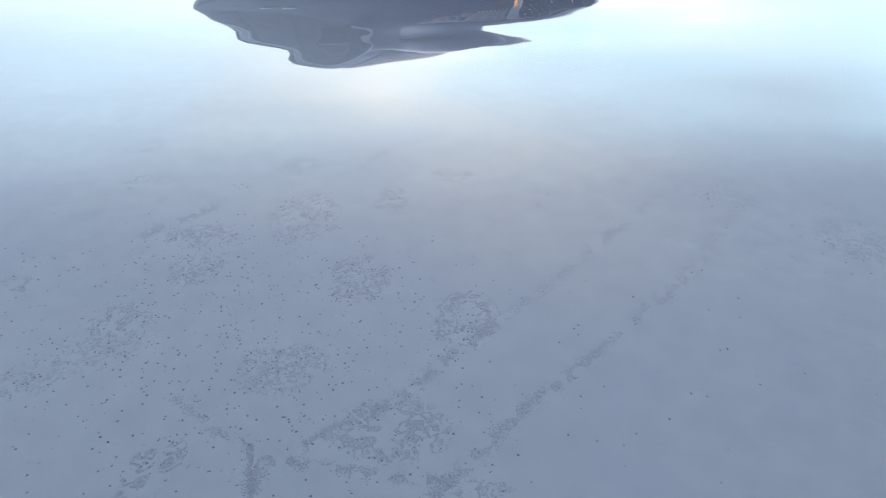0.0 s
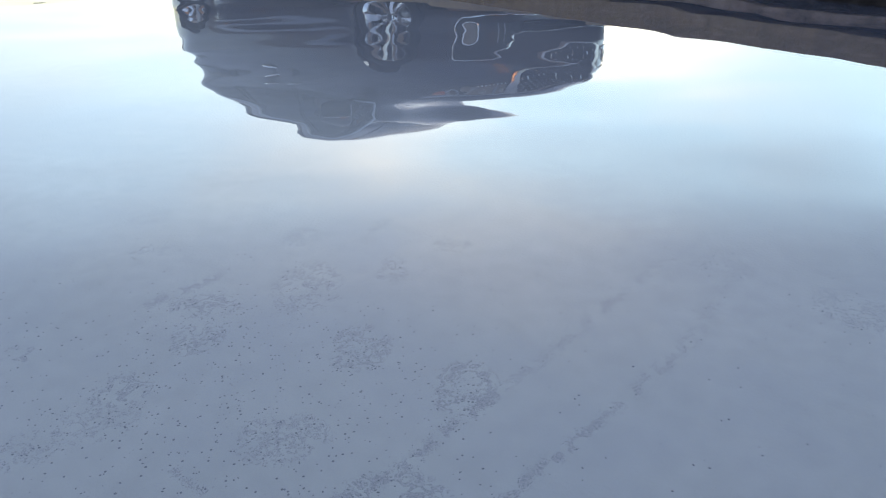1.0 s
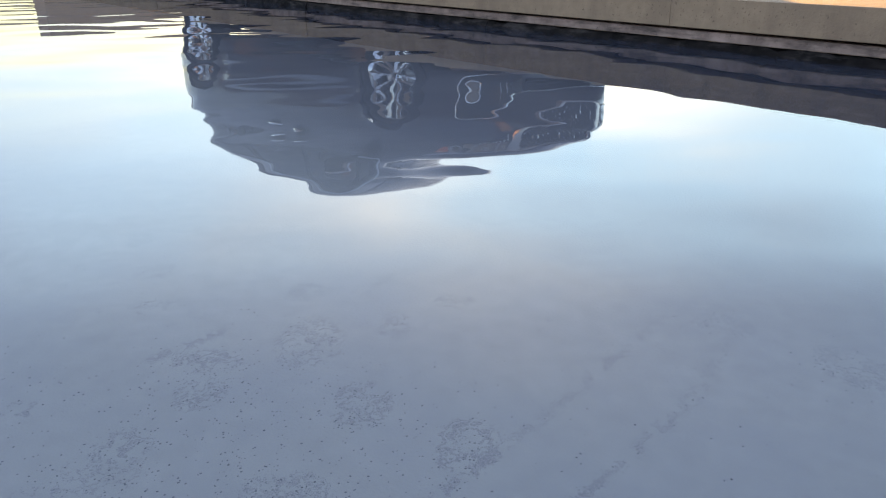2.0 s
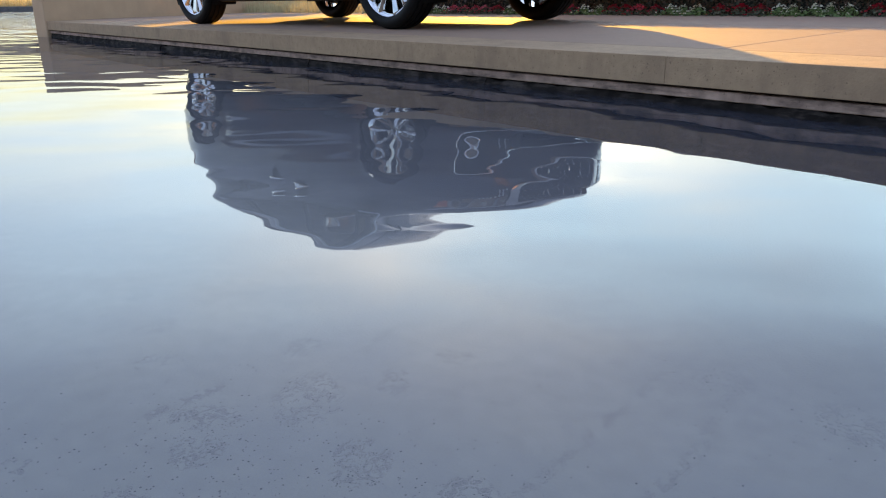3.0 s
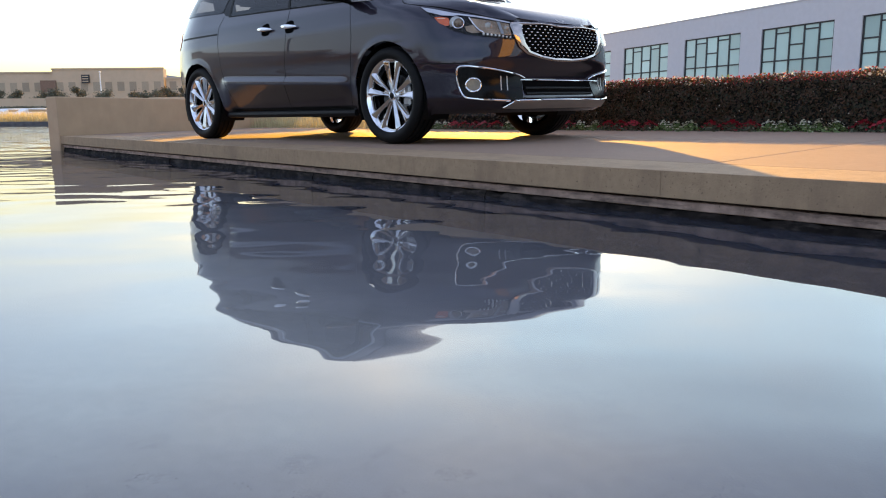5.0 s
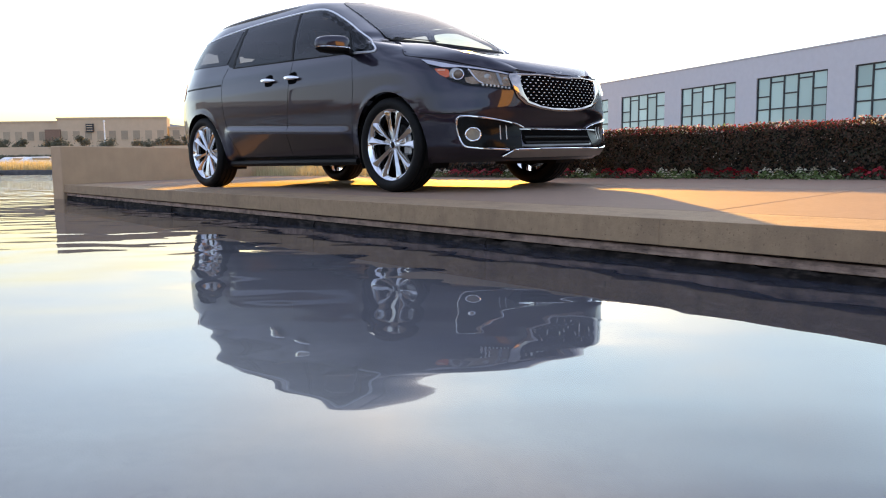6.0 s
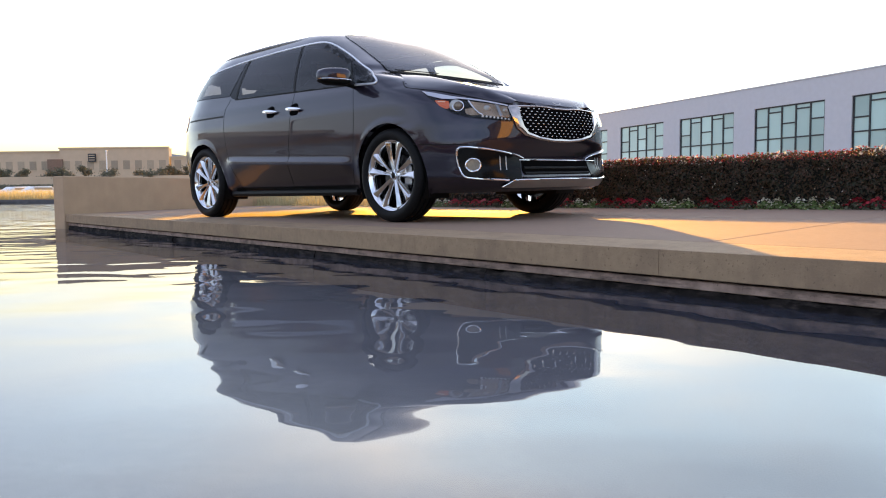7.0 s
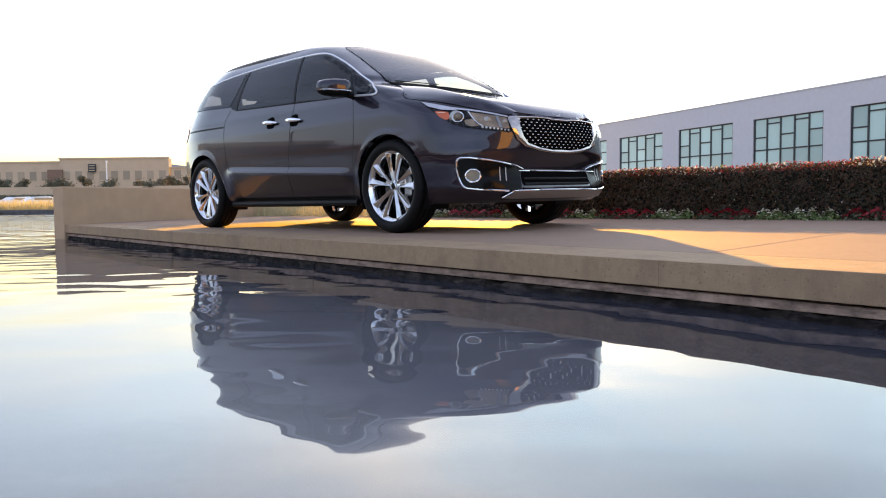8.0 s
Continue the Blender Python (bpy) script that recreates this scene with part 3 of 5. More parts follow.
for wi, (a, b) in enumerate(OPEN):
    win = part("window", boxed(a, b, 0.12, 0.2, WZ0, WZ0 + 0.09), DARKFRAME, office, "dark framed gridded window")
    part("frame", boxed(a, b, 0.1, 0.22, WZ1 - 0.09, WZ1), DARKFRAME, win)
    w = (b - a) / 5
    for c in range(6):
        x = min(max(a + c * w, a + 0.05), b - 0.05)
        part("mullion", boxed(x - 0.05, x + 0.05, 0.08, 0.2, WZ0 + 0.09, WZ1 - 0.09), DARKFRAME, win)
    for c in range(5):
        lv = [WZ0, *LEVELS[c], WZ1]
        for z in lv[1:-1]:
            part("transom", boxed(a + c * w + 0.05, a + (c + 1) * w - 0.05, 0.1, 0.19, z - 0.045, z + 0.045), DARKFRAME, win)
        for z0, z1 in zip(lv, lv[1:]):
            part("pane", boxed(a + c * w + 0.05, a + (c + 1) * w - 0.05, 0.14, 0.15, z0 + 0.04, z1 - 0.04), PANE, win)

# ---- across the pond ----
V, R = Vector((-0.717, 0.697, 0)), Vector((0.697, 0.717, 0))


def across(depth):
    """A frame of x to the right and y away, at a distance from the viewpoint over the pond."""
    o = Vector((4.56, -4.83, 0)) + V * depth
    return Matrix(((R.x, V.x, 0, o.x), (R.y, V.y, 0, o.y), (0, 0, 1, 0), (0, 0, 0, 1)))


far = tagged(new("far_building"), "long low tan office building across the pond", "building")
far.matrix_world = across(130)
for a, b, h, y in ((-125, -65.8, 8.15, 0.6), (-65.6, -46.9, 8.65, 0), (-46.7, -43.6, 7.0, 0.4), (-43.4, -30, 4.8, 0.4)):
    part("wall", boxed(a, b, y, y + 1.5, -0.1, h, 0), TAN, far)
    part("cornice", boxed(a - 0.1, b + 0.1, y - 0.15, y + 0.3, h + 0.003, h + 0.25, 0), TAN, far)
    x = a + 0.6
    while x < b - 1.2:
        win = part("window", boxed(x, x + 1.15, y - 0.03, y + 0.05, 5.1, 6.6) if h > 6 else boxed(x, x + 1.15, y - 0.03, y + 0.05, 2.6, 4.0), FARPANE, far)
        part("sill", boxed(x - 0.1, x + 1.25, y - 0.1, y + 0.02, 4.95, 5.09) if h > 6 else boxed(x - 0.1, x + 1.25, y - 0.1, y + 0.02, 2.45, 2.59), TAN, win)
        x += 2.05
part("entrance_panel", boxed(-67.6, -65.0, -0.3, 0.2, 0, 6.9), BRICK, far, "red-brown entrance panel")
sign = part("sign", boxed(-60.6, -59.3, -0.3, -0.1, 6.4, 7.8), DARKFRAME, far, "dark sign with pale bars")
for z in (6.7, 7.1, 7.5):
    part("bar", boxed(-60.45, -59.45, -0.34, -0.305, z - 0.05, z + 0.08), TAN, sign)
pole = tagged(new("flagpole"), "slim white pole before the tan building", "pole")
pole.matrix_world = across(112) @ pose(-49.6, 0, 0)
bm = bmesh.new()
bmesh.ops.create_cone(bm, cap_ends=True, segments=10, radius1=0.12, radius2=0.08, depth=7.0, matrix=Matrix.Translation((0, 0, 3.5)))
part("shaft", bm, WHITE, pole)
bm = bmesh.new()
bmesh.ops.create_uvsphere(bm, u_segments=10, v_segments=8, radius=0.16, matrix=Matrix.Translation((0, 0, 7.1)))
part("finial", bm, WHITE, pole)


def tree(m, height, wide, seed, material, label):
    """A tapered trunk with limbs and a loose crown of many leaves."""
    rr = random.Random(seed)
    top = tagged(new("tree"), label, "tree")
    top.matrix_world = m
    trunk = tube([(0.02 * math.sin(k), 0.03 * math.cos(k * 1.7), height * 0.62 * k / 6) for k in range(7)], height * 0.022, 1.0, 7)
    tips = []
    joined = bpy.data.meshes.new("t")
    for k in range(7):
        a, z0 = rr.uniform(0, 6.28), height * rr.uniform(0.25, 0.5)
        e = Vector((math.cos(a) * wide * rr.uniform(0.4, 0.9), math.sin(a) * wide * rr.uniform(0.4, 0.9), height * rr.uniform(0.55, 0.92)))
        tips.append(e)
        limb = tube([(0, 0, z0), tuple(Vector((0, 0, z0)).lerp(e, 0.5) + Vector((0, 0, 0.1))), tuple(e)], height * 0.009, 1.0, 5)
        limb.to_mesh(joined)
        limb.free()
        trunk.from_mesh(joined)
    bpy.data.meshes.remove(joined)
    part("trunk", trunk, BARK, top)
    pts = []
    for e in tips + [Vector((0, 0, height * 0.8))]:
        for _ in range(170):
            d = Vector((rr.gauss(0, 1), rr.gauss(0, 1), rr.gauss(0, 0.75))) * wide * 0.24
            pts.append((tuple(e + d), tuple(d + Vector((0, 0, 0.01)))))
    scatter("crown", pts, height * 0.028, material, top, seed)
    return top


# ---- minivan ----
def curve(pts):
    """A smooth curve through (key, value) pairs with no overshoot."""
    xs, ys = np.array([p[0] for p in pts], float), np.array([p[1] for p in pts], float)
    h, d = np.diff(xs), np.diff(ys) / np.diff(xs)
    m = np.zeros(len(xs))
    m[0], m[-1] = d[0], d[-1]
    for i in range(1, len(xs) - 1):
        m[i] = 0 if d[i - 1] * d[i] <= 0 else (h[i - 1] + h[i]) * 3 / ((2 * h[i] + h[i - 1]) / d[i - 1] + (h[i] + 2 * h[i - 1]) / d[i])

    def at(x):
        x = min(max(x, xs[0]), xs[-1])
        i = min(int(np.searchsorted(xs, x, "right")) - 1, len(h) - 1)
        i = max(i, 0)
        t = (x - xs[i]) / h[i]
        return float((1 + 2 * t) * (1 - t) ** 2 * ys[i] + t * (1 - t) ** 2 * h[i] * m[i] + t * t * (3 - 2 * t) * ys[i + 1] + t * t * (t - 1) * h[i] * m[i + 1])
    return at


# front and rear ends on the middle line, half width, and corner shapes, by height
NOSE_LINE = curve([(0.2, 0.801), (0.26, 0.902), (0.33, 0.924), (0.4, 0.898), (0.47, 0.884), (0.52, 0.894), (0.62, 0.935), (0.75, 0.949), (0.88, 0.918), (0.94, 0.846), (0.985, 0.765), (1.02, 0.655), (1.06, 0.470), (1.1, 0.270), (1.14, 0.080), (1.18, -0.100), (1.22, -0.250), (1.3, -0.375), (1.4, -0.558), (1.5, -0.756), (1.6, -0.972), (1.67, -1.158), (1.72, -1.457), (1.745, -1.776), (1.76, -2.133)])
TAIL = curve([(0.2, -3.999), (0.3, -4.099), (0.5, -4.158), (0.7, -4.161), (0.9, -4.147), (1.1, -4.108), (1.3, -4.039), (1.5, -3.950), (1.62, -3.872), (1.69, -3.740), (1.725, -3.394), (1.745, -2.897), (1.76, -2.348)])
HALF = curve([(0.2, 0.852), (0.3, 0.920), (0.4, 0.946), (0.55, 0.977), (0.75, 0.992), (0.9, 0.992), (1, 0.980), (1.08, 0.966), (1.15, 0.947), (1.3, 0.906), (1.5, 0.825), (1.6, 0.769), (1.67, 0.707), (1.72, 0.628), (1.745, 0.507), (1.76, 0.291)])
FLEN_LINE = curve([(0.2, 0.598), (0.45, 0.623), (0.7, 0.795), (0.9, 0.868), (1.08, 0.820), (1.14, 0.660), (1.2, 0.360), (1.3, 0.200), (1.6, 0.227), (1.76, 0.253)])
FPOW = curve([(0.2, 3.212), (0.45, 3.563), (0.7, 2.951), (0.9, 2.762), (1.04, 3.2), (1.1, 4.5), (1.16, 6.0), (1.22, 5.0), (1.3, 3.6), (1.42, 3.0), (1.76, 2.694)])
RLEN = curve([(0.2, 1.084), (1, 1.147), (1.6, 1.161), (1.76, 0.885)])
RPOW = curve([(0.2, 2.453), (1, 2.414), (1.76, 2.142)])
# forward swell of the windscreen and roof edge on the middle line
SWELL = curve([(0.2, 0), (1.24, 0), (1.3, 0.03), (1.4, 0.065), (1.5, 0.10), (1.6, 0.135), (1.67, 0.165), (1.72, 0.20), (1.76, 0.21)])
WB, AXLE_Z, ARCH = 3.06, 0.37, 0.405


def NOSE(z):
    return NOSE_LINE(z) + SWELL(z)


def FLEN(z):
    return FLEN_LINE(z) + SWELL(z)


def sculpt(x, z):
    """Swell of the lower doors below their crease, the wheel arch lips and the shoulder."""
    s = ease(-2.62, -2.4, x) * ease(-0.42, -0.62, x)
    u = z - (0.536 - 0.042 * (x + 0.65))
    out = s * (-0.003 * ease(0.12, 0.02, u) + 0.024 * ease(0.015, -0.05, u) - 0.24 * max(0, -u - 0.06) - 0.5 * min(0.06, max(0, -u - 0.03)) ** 2)
    for cx in (0, -WB):
        r = math.hypot(x - cx, z - AXLE_Z)
        out += 0.006 * ease(ARCH + 0.05, ARCH + 0.012, r)
    return out


# the bonnet's middle line, the crest along each side and its outer edge, from the screen (0) to the grille (1)
BX, BZ = curve([(0, -0.25), (0.35, 0.2), (0.6, 0.52), (0.8, 0.76), (0.92, 0.885), (1, 0.925)]), curve([(0, 1.212), (0.35, 1.104), (0.6, 1.04), (0.8, 0.984), (0.92, 0.915), (1, 0.876)])
KX, KY, KZ = curve([(0, -0.2), (0.35, 0.22), (0.6, 0.5), (0.8, 0.7), (0.92, 0.8), (1, 0.868)]), curve([(0, 0.702), (0.35, 0.712), (0.6, 0.714), (0.8, 0.636), (0.92, 0.5), (1, 0.42)]), curve([(0, 1.2), (0.12, 1.176), (0.35, 1.128), (0.6, 1.056), (0.8, 0.994), (0.92, 0.943), (1, 0.892)])
EX, EY, EZ = curve([(0, -0.04), (0.12, 0.11), (0.22, 0.18), (0.4, 0.31), (0.6, 0.5), (0.8, 0.7), (0.92, 0.82), (1, 0.876)]), curve([(0, 0.775), (0.12, 0.893), (0.22, 0.930), (0.4, 0.918), (0.6, 0.862), (0.8, 0.742), (0.92, 0.61), (1, 0.5)]), curve([(0, 1.16), (0.12, 1.088), (0.22, 1.04), (0.4, 1.013), (0.6, 0.98), (0.8, 0.926), (0.92, 0.888), (1, 0.874)])


def bonnet_point(t, u):
    """A point of the bonnet; t from screen to grille, u across from -1 to 1."""
    a = abs(u)
    if a < 0.72:
        w = a / 0.72
        p = Vector((BX(t) + (KX(t) - BX(t)) * w ** 2.2, KY(t) * w, BZ(t) + (KZ(t) - BZ(t)) * w ** 2.2))
    else:
        w = (a - 0.72) / 0.28
        p = Vector((KX(t) + (EX(t) - KX(t)) * w, KY(t) + (EY(t) - KY(t)) * w, KZ(t) + (EZ(t) - KZ(t)) * w + 0.012 * math.sin(math.pi * w)))
    p.y = math.copysign(p.y, u)
    return p


def under_bonnet(x, y, z):
    """Whether a place of the shell lies below the bonnet, well inside its edges."""
    if z < 0.87 or x < -0.2 or x > 0.9:
        return False
    best = min(range(41), key=lambda k: abs(EX(k / 40) - x))
    return abs(y) < EY(best / 40) - 0.03 and x < BX(1) - 0.02 and z < 1.215


def half_width(x, z):
    """Half width of the body shell at x, z."""
    w, xf, xr, lf, lr = HALF(z), NOSE(z), TAIL(z), FLEN(z), RLEN(z)
    if x > xf - lf:
        n = FPOW(z)
        w *= max(0.0, 1 - min(1, (x - xf + lf) / lf) ** n) ** (1 / n)
    if x < xr + lr:
        n = RPOW(z)
        w *= max(0.0, 1 - min(1, (xr + lr - x) / lr) ** n) ** (1 / n)
    return w


def nose_x(y, z):
    """The front face's x at y, z."""
    n, lf = FPOW(z), FLEN(z)
    return NOSE(z) - lf + lf * max(0.0, 1 - min(1, abs(y) / HALF(z)) ** n) ** (1 / n)


def on_side(x, z, off=0.0, s=-1):
    return Vector((x, s * (half_width(x, z) + sculpt(x, z) + off), z))


def on_nose(phi, z, off=0.0):
    """The nose at an angle off the middle line (degrees, plus: the car's right) round the front axle."""
    a = radians(abs(phi))
    lo, hi = 0.2, 1.6
    for _ in range(40):
        r = (lo + hi) / 2
        x, y = -0.1 + r * math.cos(a), r * math.sin(a)
        if x < NOSE(z) and y < half_width(x, z):
            lo = r
        else:
            hi = r
    r = lo + off
    return Vector((-0.1 + r * math.cos(a), -math.copysign(r * math.sin(a), phi), z))


def on_screen(y, z, off=0.0):
    return Vector((nose_x(y, z) + off, y, z + off * 0.6))


def on_tail(y, z, off=0.0):
    n, lr = RPOW(z), RLEN(z)
    return Vector((TAIL(z) + lr - lr * max(0.0, 1 - min(1, abs(y) / HALF(z)) ** n) ** (1 / n) - off, y, z))


def rounded(pts, r, n=5):
    """A polygon with its corners rounded."""
    out = []
    for i, p in enumerate(pts):
        a, b, p = Vector(pts[i - 1]), Vector(pts[(i + 1) % len(pts)]), Vector(p)
        da, db = a - p, b - p
        ra, rb = min(r, da.length * 0.45), min(r, db.length * 0.45)
        a, b = p + da.normalized() * ra, p + db.normalized() * rb
        for k in range(n + 1):
            t = k / n
            out.append(tuple((1 - t) ** 2 * a + 2 * t * (1 - t) * p + t * t * b))
    return out


def dense(pts, step, closed=True):
    out = []
    m = len(pts)
    for i in range(m if closed else m - 1):
        a, b = Vector(pts[i]), Vector(pts[(i + 1) % m])
        k = max(1, int((b - a).length / step))
        out += [tuple(a.lerp(b, j / k)) for j in range(k)]
    return out if closed else out + [tuple(pts[-1])]


def patch(pts, surface, off=0.004, depth=0.02, step=0.05, r=0.02, wide=1.0):
    """A panel with the given outline, laid on a surface of the body. wide: size of the first unit."""
    pts = rounded([(p[0] * wide, p[1]) for p in pts], r) if r else [(p[0] * wide, p[1]) for p in pts]
    bm = bmesh.new()
    bm.faces.new([bm.verts.new((u, 0, v)) for u, v in pts])
    for ax, lo, hi in ((Vector((1, 0, 0)), min(p[0] for p in pts), max(p[0] for p in pts)), (Vector((0, 0, 1)), min(p[1] for p in pts), max(p[1] for p in pts))):
        k = lo + step
        while k < hi:
            bmesh.ops.bisect_plane(bm, geom=bm.verts[:] + bm.edges[:] + bm.faces[:], plane_co=ax * k, plane_no=ax)
            k += step
    flat = [(v, v.co.x / wide, v.co.z) for v in bm.verts]
    edge = [e for e in bm.edges if e.is_boundary]
    ring = bmesh.ops.extrude_edge_only(bm, edges=edge)["geom"]
    known = {v: (u, z) for v, u, z in flat}
    low = [v for v in ring if isinstance(v, bmesh.types.BMVert)]
    back = {}
    for v in low:
        back[v] = (v.co.x / wide, v.co.z)
    for v, (u, z) in known.items():
        v.co = surface(u, z, off)
    for v, (u, z) in back.items():
        v.co = surface(u, z, off - depth)
    bmesh.ops.recalc_face_normals(bm, faces=bm.faces[:])
    if sum((f.normal.dot(f.calc_center_median() - Vector((-1.5, 0, 0.8))) for f in bm.faces)) < 0:
        bmesh.ops.reverse_faces(bm, faces=bm.faces[:])
    return bm


def ring_panel(outer, inner, surface, off=0.005, depth=0.02, wide=1.0, count=96, lift=0.0):
    """A frame between two outlines on a surface; lift raises its inner edge."""
    def spread(pts):
        pts = [Vector((p[0] * wide, p[1])) for p in pts]
        ls = [(pts[(i + 1) % len(pts)] - pts[i]).length for i in range(len(pts))]
        tot, out, i, acc = sum(ls), [], 0, 0.0
        for k in range(count):
            d = tot * k / count
            while acc + ls[i] < d:
                acc += ls[i]
                i += 1
            out.append(pts[i].lerp(pts[(i + 1) % len(pts)], (d - acc) / max(ls[i], 1e-9)))
        return out
    a, b = spread(outer), spread(inner)
    bm = bmesh.new()
    rows = [[bm.verts.new(surface(p.x / wide, p.y, o)) for p in q] for q, o in ((a, off - depth), (a, off), ([p.lerp(q, 0.5) for p, q in zip(a, b)], off + 0.002 + lift), (b, off), (b, off - depth))]
    for p, q in zip(rows, rows[1:]):
        for k in range(count):
            bm.faces.new((p[k], p[(k + 1) % count], q[(k + 1) % count], q[k]))
    bmesh.ops.recalc_face_normals(bm, faces=bm.faces[:])
    return bm


def inside(pts, u, v):
    hit = False
    for i in range(len(pts)):
        (a, b), (c, d) = pts[i - 1], pts[i]
        if (b > v) != (d > v) and u < a + (v - b) / (d - b) * (c - a):
            hit = not hit
    return hit


def shrunk(pts, d):
    """The outline moved inwards by d."""
    out = []
    area = sum(pts[i - 1][0] * pts[i][1] - pts[i][0] * pts[i - 1][1] for i in range(len(pts)))
    sg = 1 if area > 0 else -1
    for i, p in enumerate(pts):
        p, a, b = Vector(p), Vector(pts[i - 1]), Vector(pts[(i + 1) % len(pts)])
        e1, e2 = (p - a).normalized(), (b - p).normalized()
        n1, n2 = Vector((-e1.y, e1.x)) * sg, Vector((-e2.y, e2.x)) * sg
        m = n1 + n2
        k = d / max(0.35, 0.5 * m.dot(m)) if m.length > 1e-6 else 0
        out.append(tuple(p + m * k))
    return out


# window outlines on the side (x, z) and the windscreen (y, z)
QUARTER = [(-3.43, 1.272), (-2.535, 1.236), (-2.45, 1.37), (-2.385, 1.563), (-2.83, 1.55), (-3.22, 1.517)]
SLIDING = [(-2.385, 1.19), (-1.318, 1.158), (-1.392, 1.58), (-1.8, 1.588), (-2.345, 1.573)]
FRONT = [(-1.312, 1.158), (-0.455, 1.125), (-0.545, 1.35), (-0.73, 1.445), (-0.83, 1.49), (-0.985, 1.55), (-1.14, 1.572), (-1.386, 1.58)]
VENT = [(-0.44, 1.127), (-0.224, 1.118), (-0.178, 1.13), (-0.23, 1.168), (-0.362, 1.24), (-0.533, 1.343)]
SCREEN = [(-0.715, 1.235), (0, 1.245), (0.715, 1.235), (0.685, 1.4), (0.625, 1.6), (0.58, 1.66), (0, 1.69), (-0.58, 1.66), (-0.625, 1.6), (-0.685, 1.4)]
REAR = [(-0.62, 1.17), (0, 1.165), (0.62, 1.17), (0.57, 1.53), (0, 1.55), (-0.57, 1.53)]
SIDE_GLASS = ((QUARTER, "window", 0.035), (SLIDING, "window", 0.04), (FRONT, "window", 0.045), (VENT, "quarter_light", 0.03))


def tail_lift(x, z):
    """The rear bumper's lower edge rises behind the rear wheels."""
    k = min(1.0, max(0.0, (-WB - x) / 0.35))
    return 0.105 * k * k * (3 - 2 * k) * max(0.0, (0.66 - z) / 0.435)


def body_shell():
    zs = list(np.arange(0.225, 0.46, 0.015)) + list(np.arange(0.46, 0.68, 0.008)) + list(np.arange(0.68, 0.93, 0.015)) + list(np.arange(0.93, 1.25, 0.008)) + list(np.arange(1.25, 1.66, 0.015)) + list(np.arange(1.66, 1.7605, 0.006))
    bm = bmesh.new()
    rings = []
    for z in zs:
        w, xf, xr, lf, lr, nf, nr = HALF(z), NOSE(z), TAIL(z), FLEN(z), RLEN(z), FPOW(z), RPOW(z)
        half = []
        for k in range(30):
            a = math.pi / 2 * k / 30
            half.append((xf - lf + lf * math.cos(a) ** (2 / nf), w * math.sin(a) ** (2 / nf)))
        x0, x1 = xf - lf, xr + lr
        for k in range(130):
            half.append((x0 + (x1 - x0) * k / 130, w))
        for k in range(27):
            a = math.pi / 2 * k / 26
            half.append((x1 - lr * math.sin(a) ** (2 / nr), w * math.cos(a) ** (2 / nr) if k < 26 else 0.0))
        half = [(x, y + (sculpt(x, z) if y > 0.6 else 0)) for x, y in half]
        ring = half + [(x, -y) for x, y in half[-2:0:-1]]
        rings.append([bm.verts.new((x, y, z - (0.035 if under_bonnet(x, y, z) else 0) + tail_lift(x, z))) for x, y in ring])
    n = len(rings[0])
    for a, b in zip(rings, rings[1:]):
        for i in range(n):
            j = (i + 1) % n
            bm.faces.new((a[i], a[j], b[j], b[i]))
    bm.faces.new(rings[-1])

    # wheel openings
    def rad(v):
        return min(math.hypot(v.co.x - cx, v.co.z - AXLE_Z) for cx in (0, -WB))
    side = {v for v in bm.verts if abs(v.co.y) > 0.6 and v.co.z < 0.95}
    inner = {v for v in side if rad(v) < ARCH}
    bmesh.ops.delete(bm, geom=[f for f in bm.faces if all(v in inner for v in f.verts)], context="FACES")
    for v in inner:
        if v.is_valid and v.link_faces:
            cx = 0 if abs(v.co.x) < abs(v.co.x + WB) else -WB
            d = Vector((v.co.x - cx, 0, v.co.z - AXLE_Z)).normalized() * ARCH
            v.co.x, v.co.z = cx + d.x, AXLE_Z + d.z
    # window openings
    gone = []
    for f in bm.faces:
        c = f.calc_center_median()
        if c.z < 1.1:
            continue
        if abs(c.y) > 0.6 and any(inside(shrunk(g, 0.0 if g in (FRONT, VENT) else 0.011), c.x, c.z) for g, _, _ in SIDE_GLASS):
            gone.append(f)
        elif c.x < -3.4 and abs(c.y) < 0.62 and inside(shrunk(REAR, 0.02), c.y, c.z):
            gone.append(f)
        elif c.x > -1.4 and abs(c.y) < 0.75 and inside(shrunk(SCREEN, 0.012), c.y, c.z):
            gone.append(f)
    bmesh.ops.delete(bm, geom=gone, context="FACES")
    bmesh.ops.delete(bm, geom=[v for v in bm.verts if not v.link_faces], context="VERTS")
    bmesh.ops.recalc_face_normals(bm, faces=bm.faces[:])
    return bm


van = tagged(new("minivan"), "dark brown metallic minivan with chrome trim parked on the terrace", "car")
van.matrix_world = Matrix.Translation((0, -0.93, 0)) @ pose(0, 0, 0, 1.03) @ Matrix.Translation((0, 0.93, 0))
body = part("body", body_shell(), PAINT, van, "dark brown metallic paint")


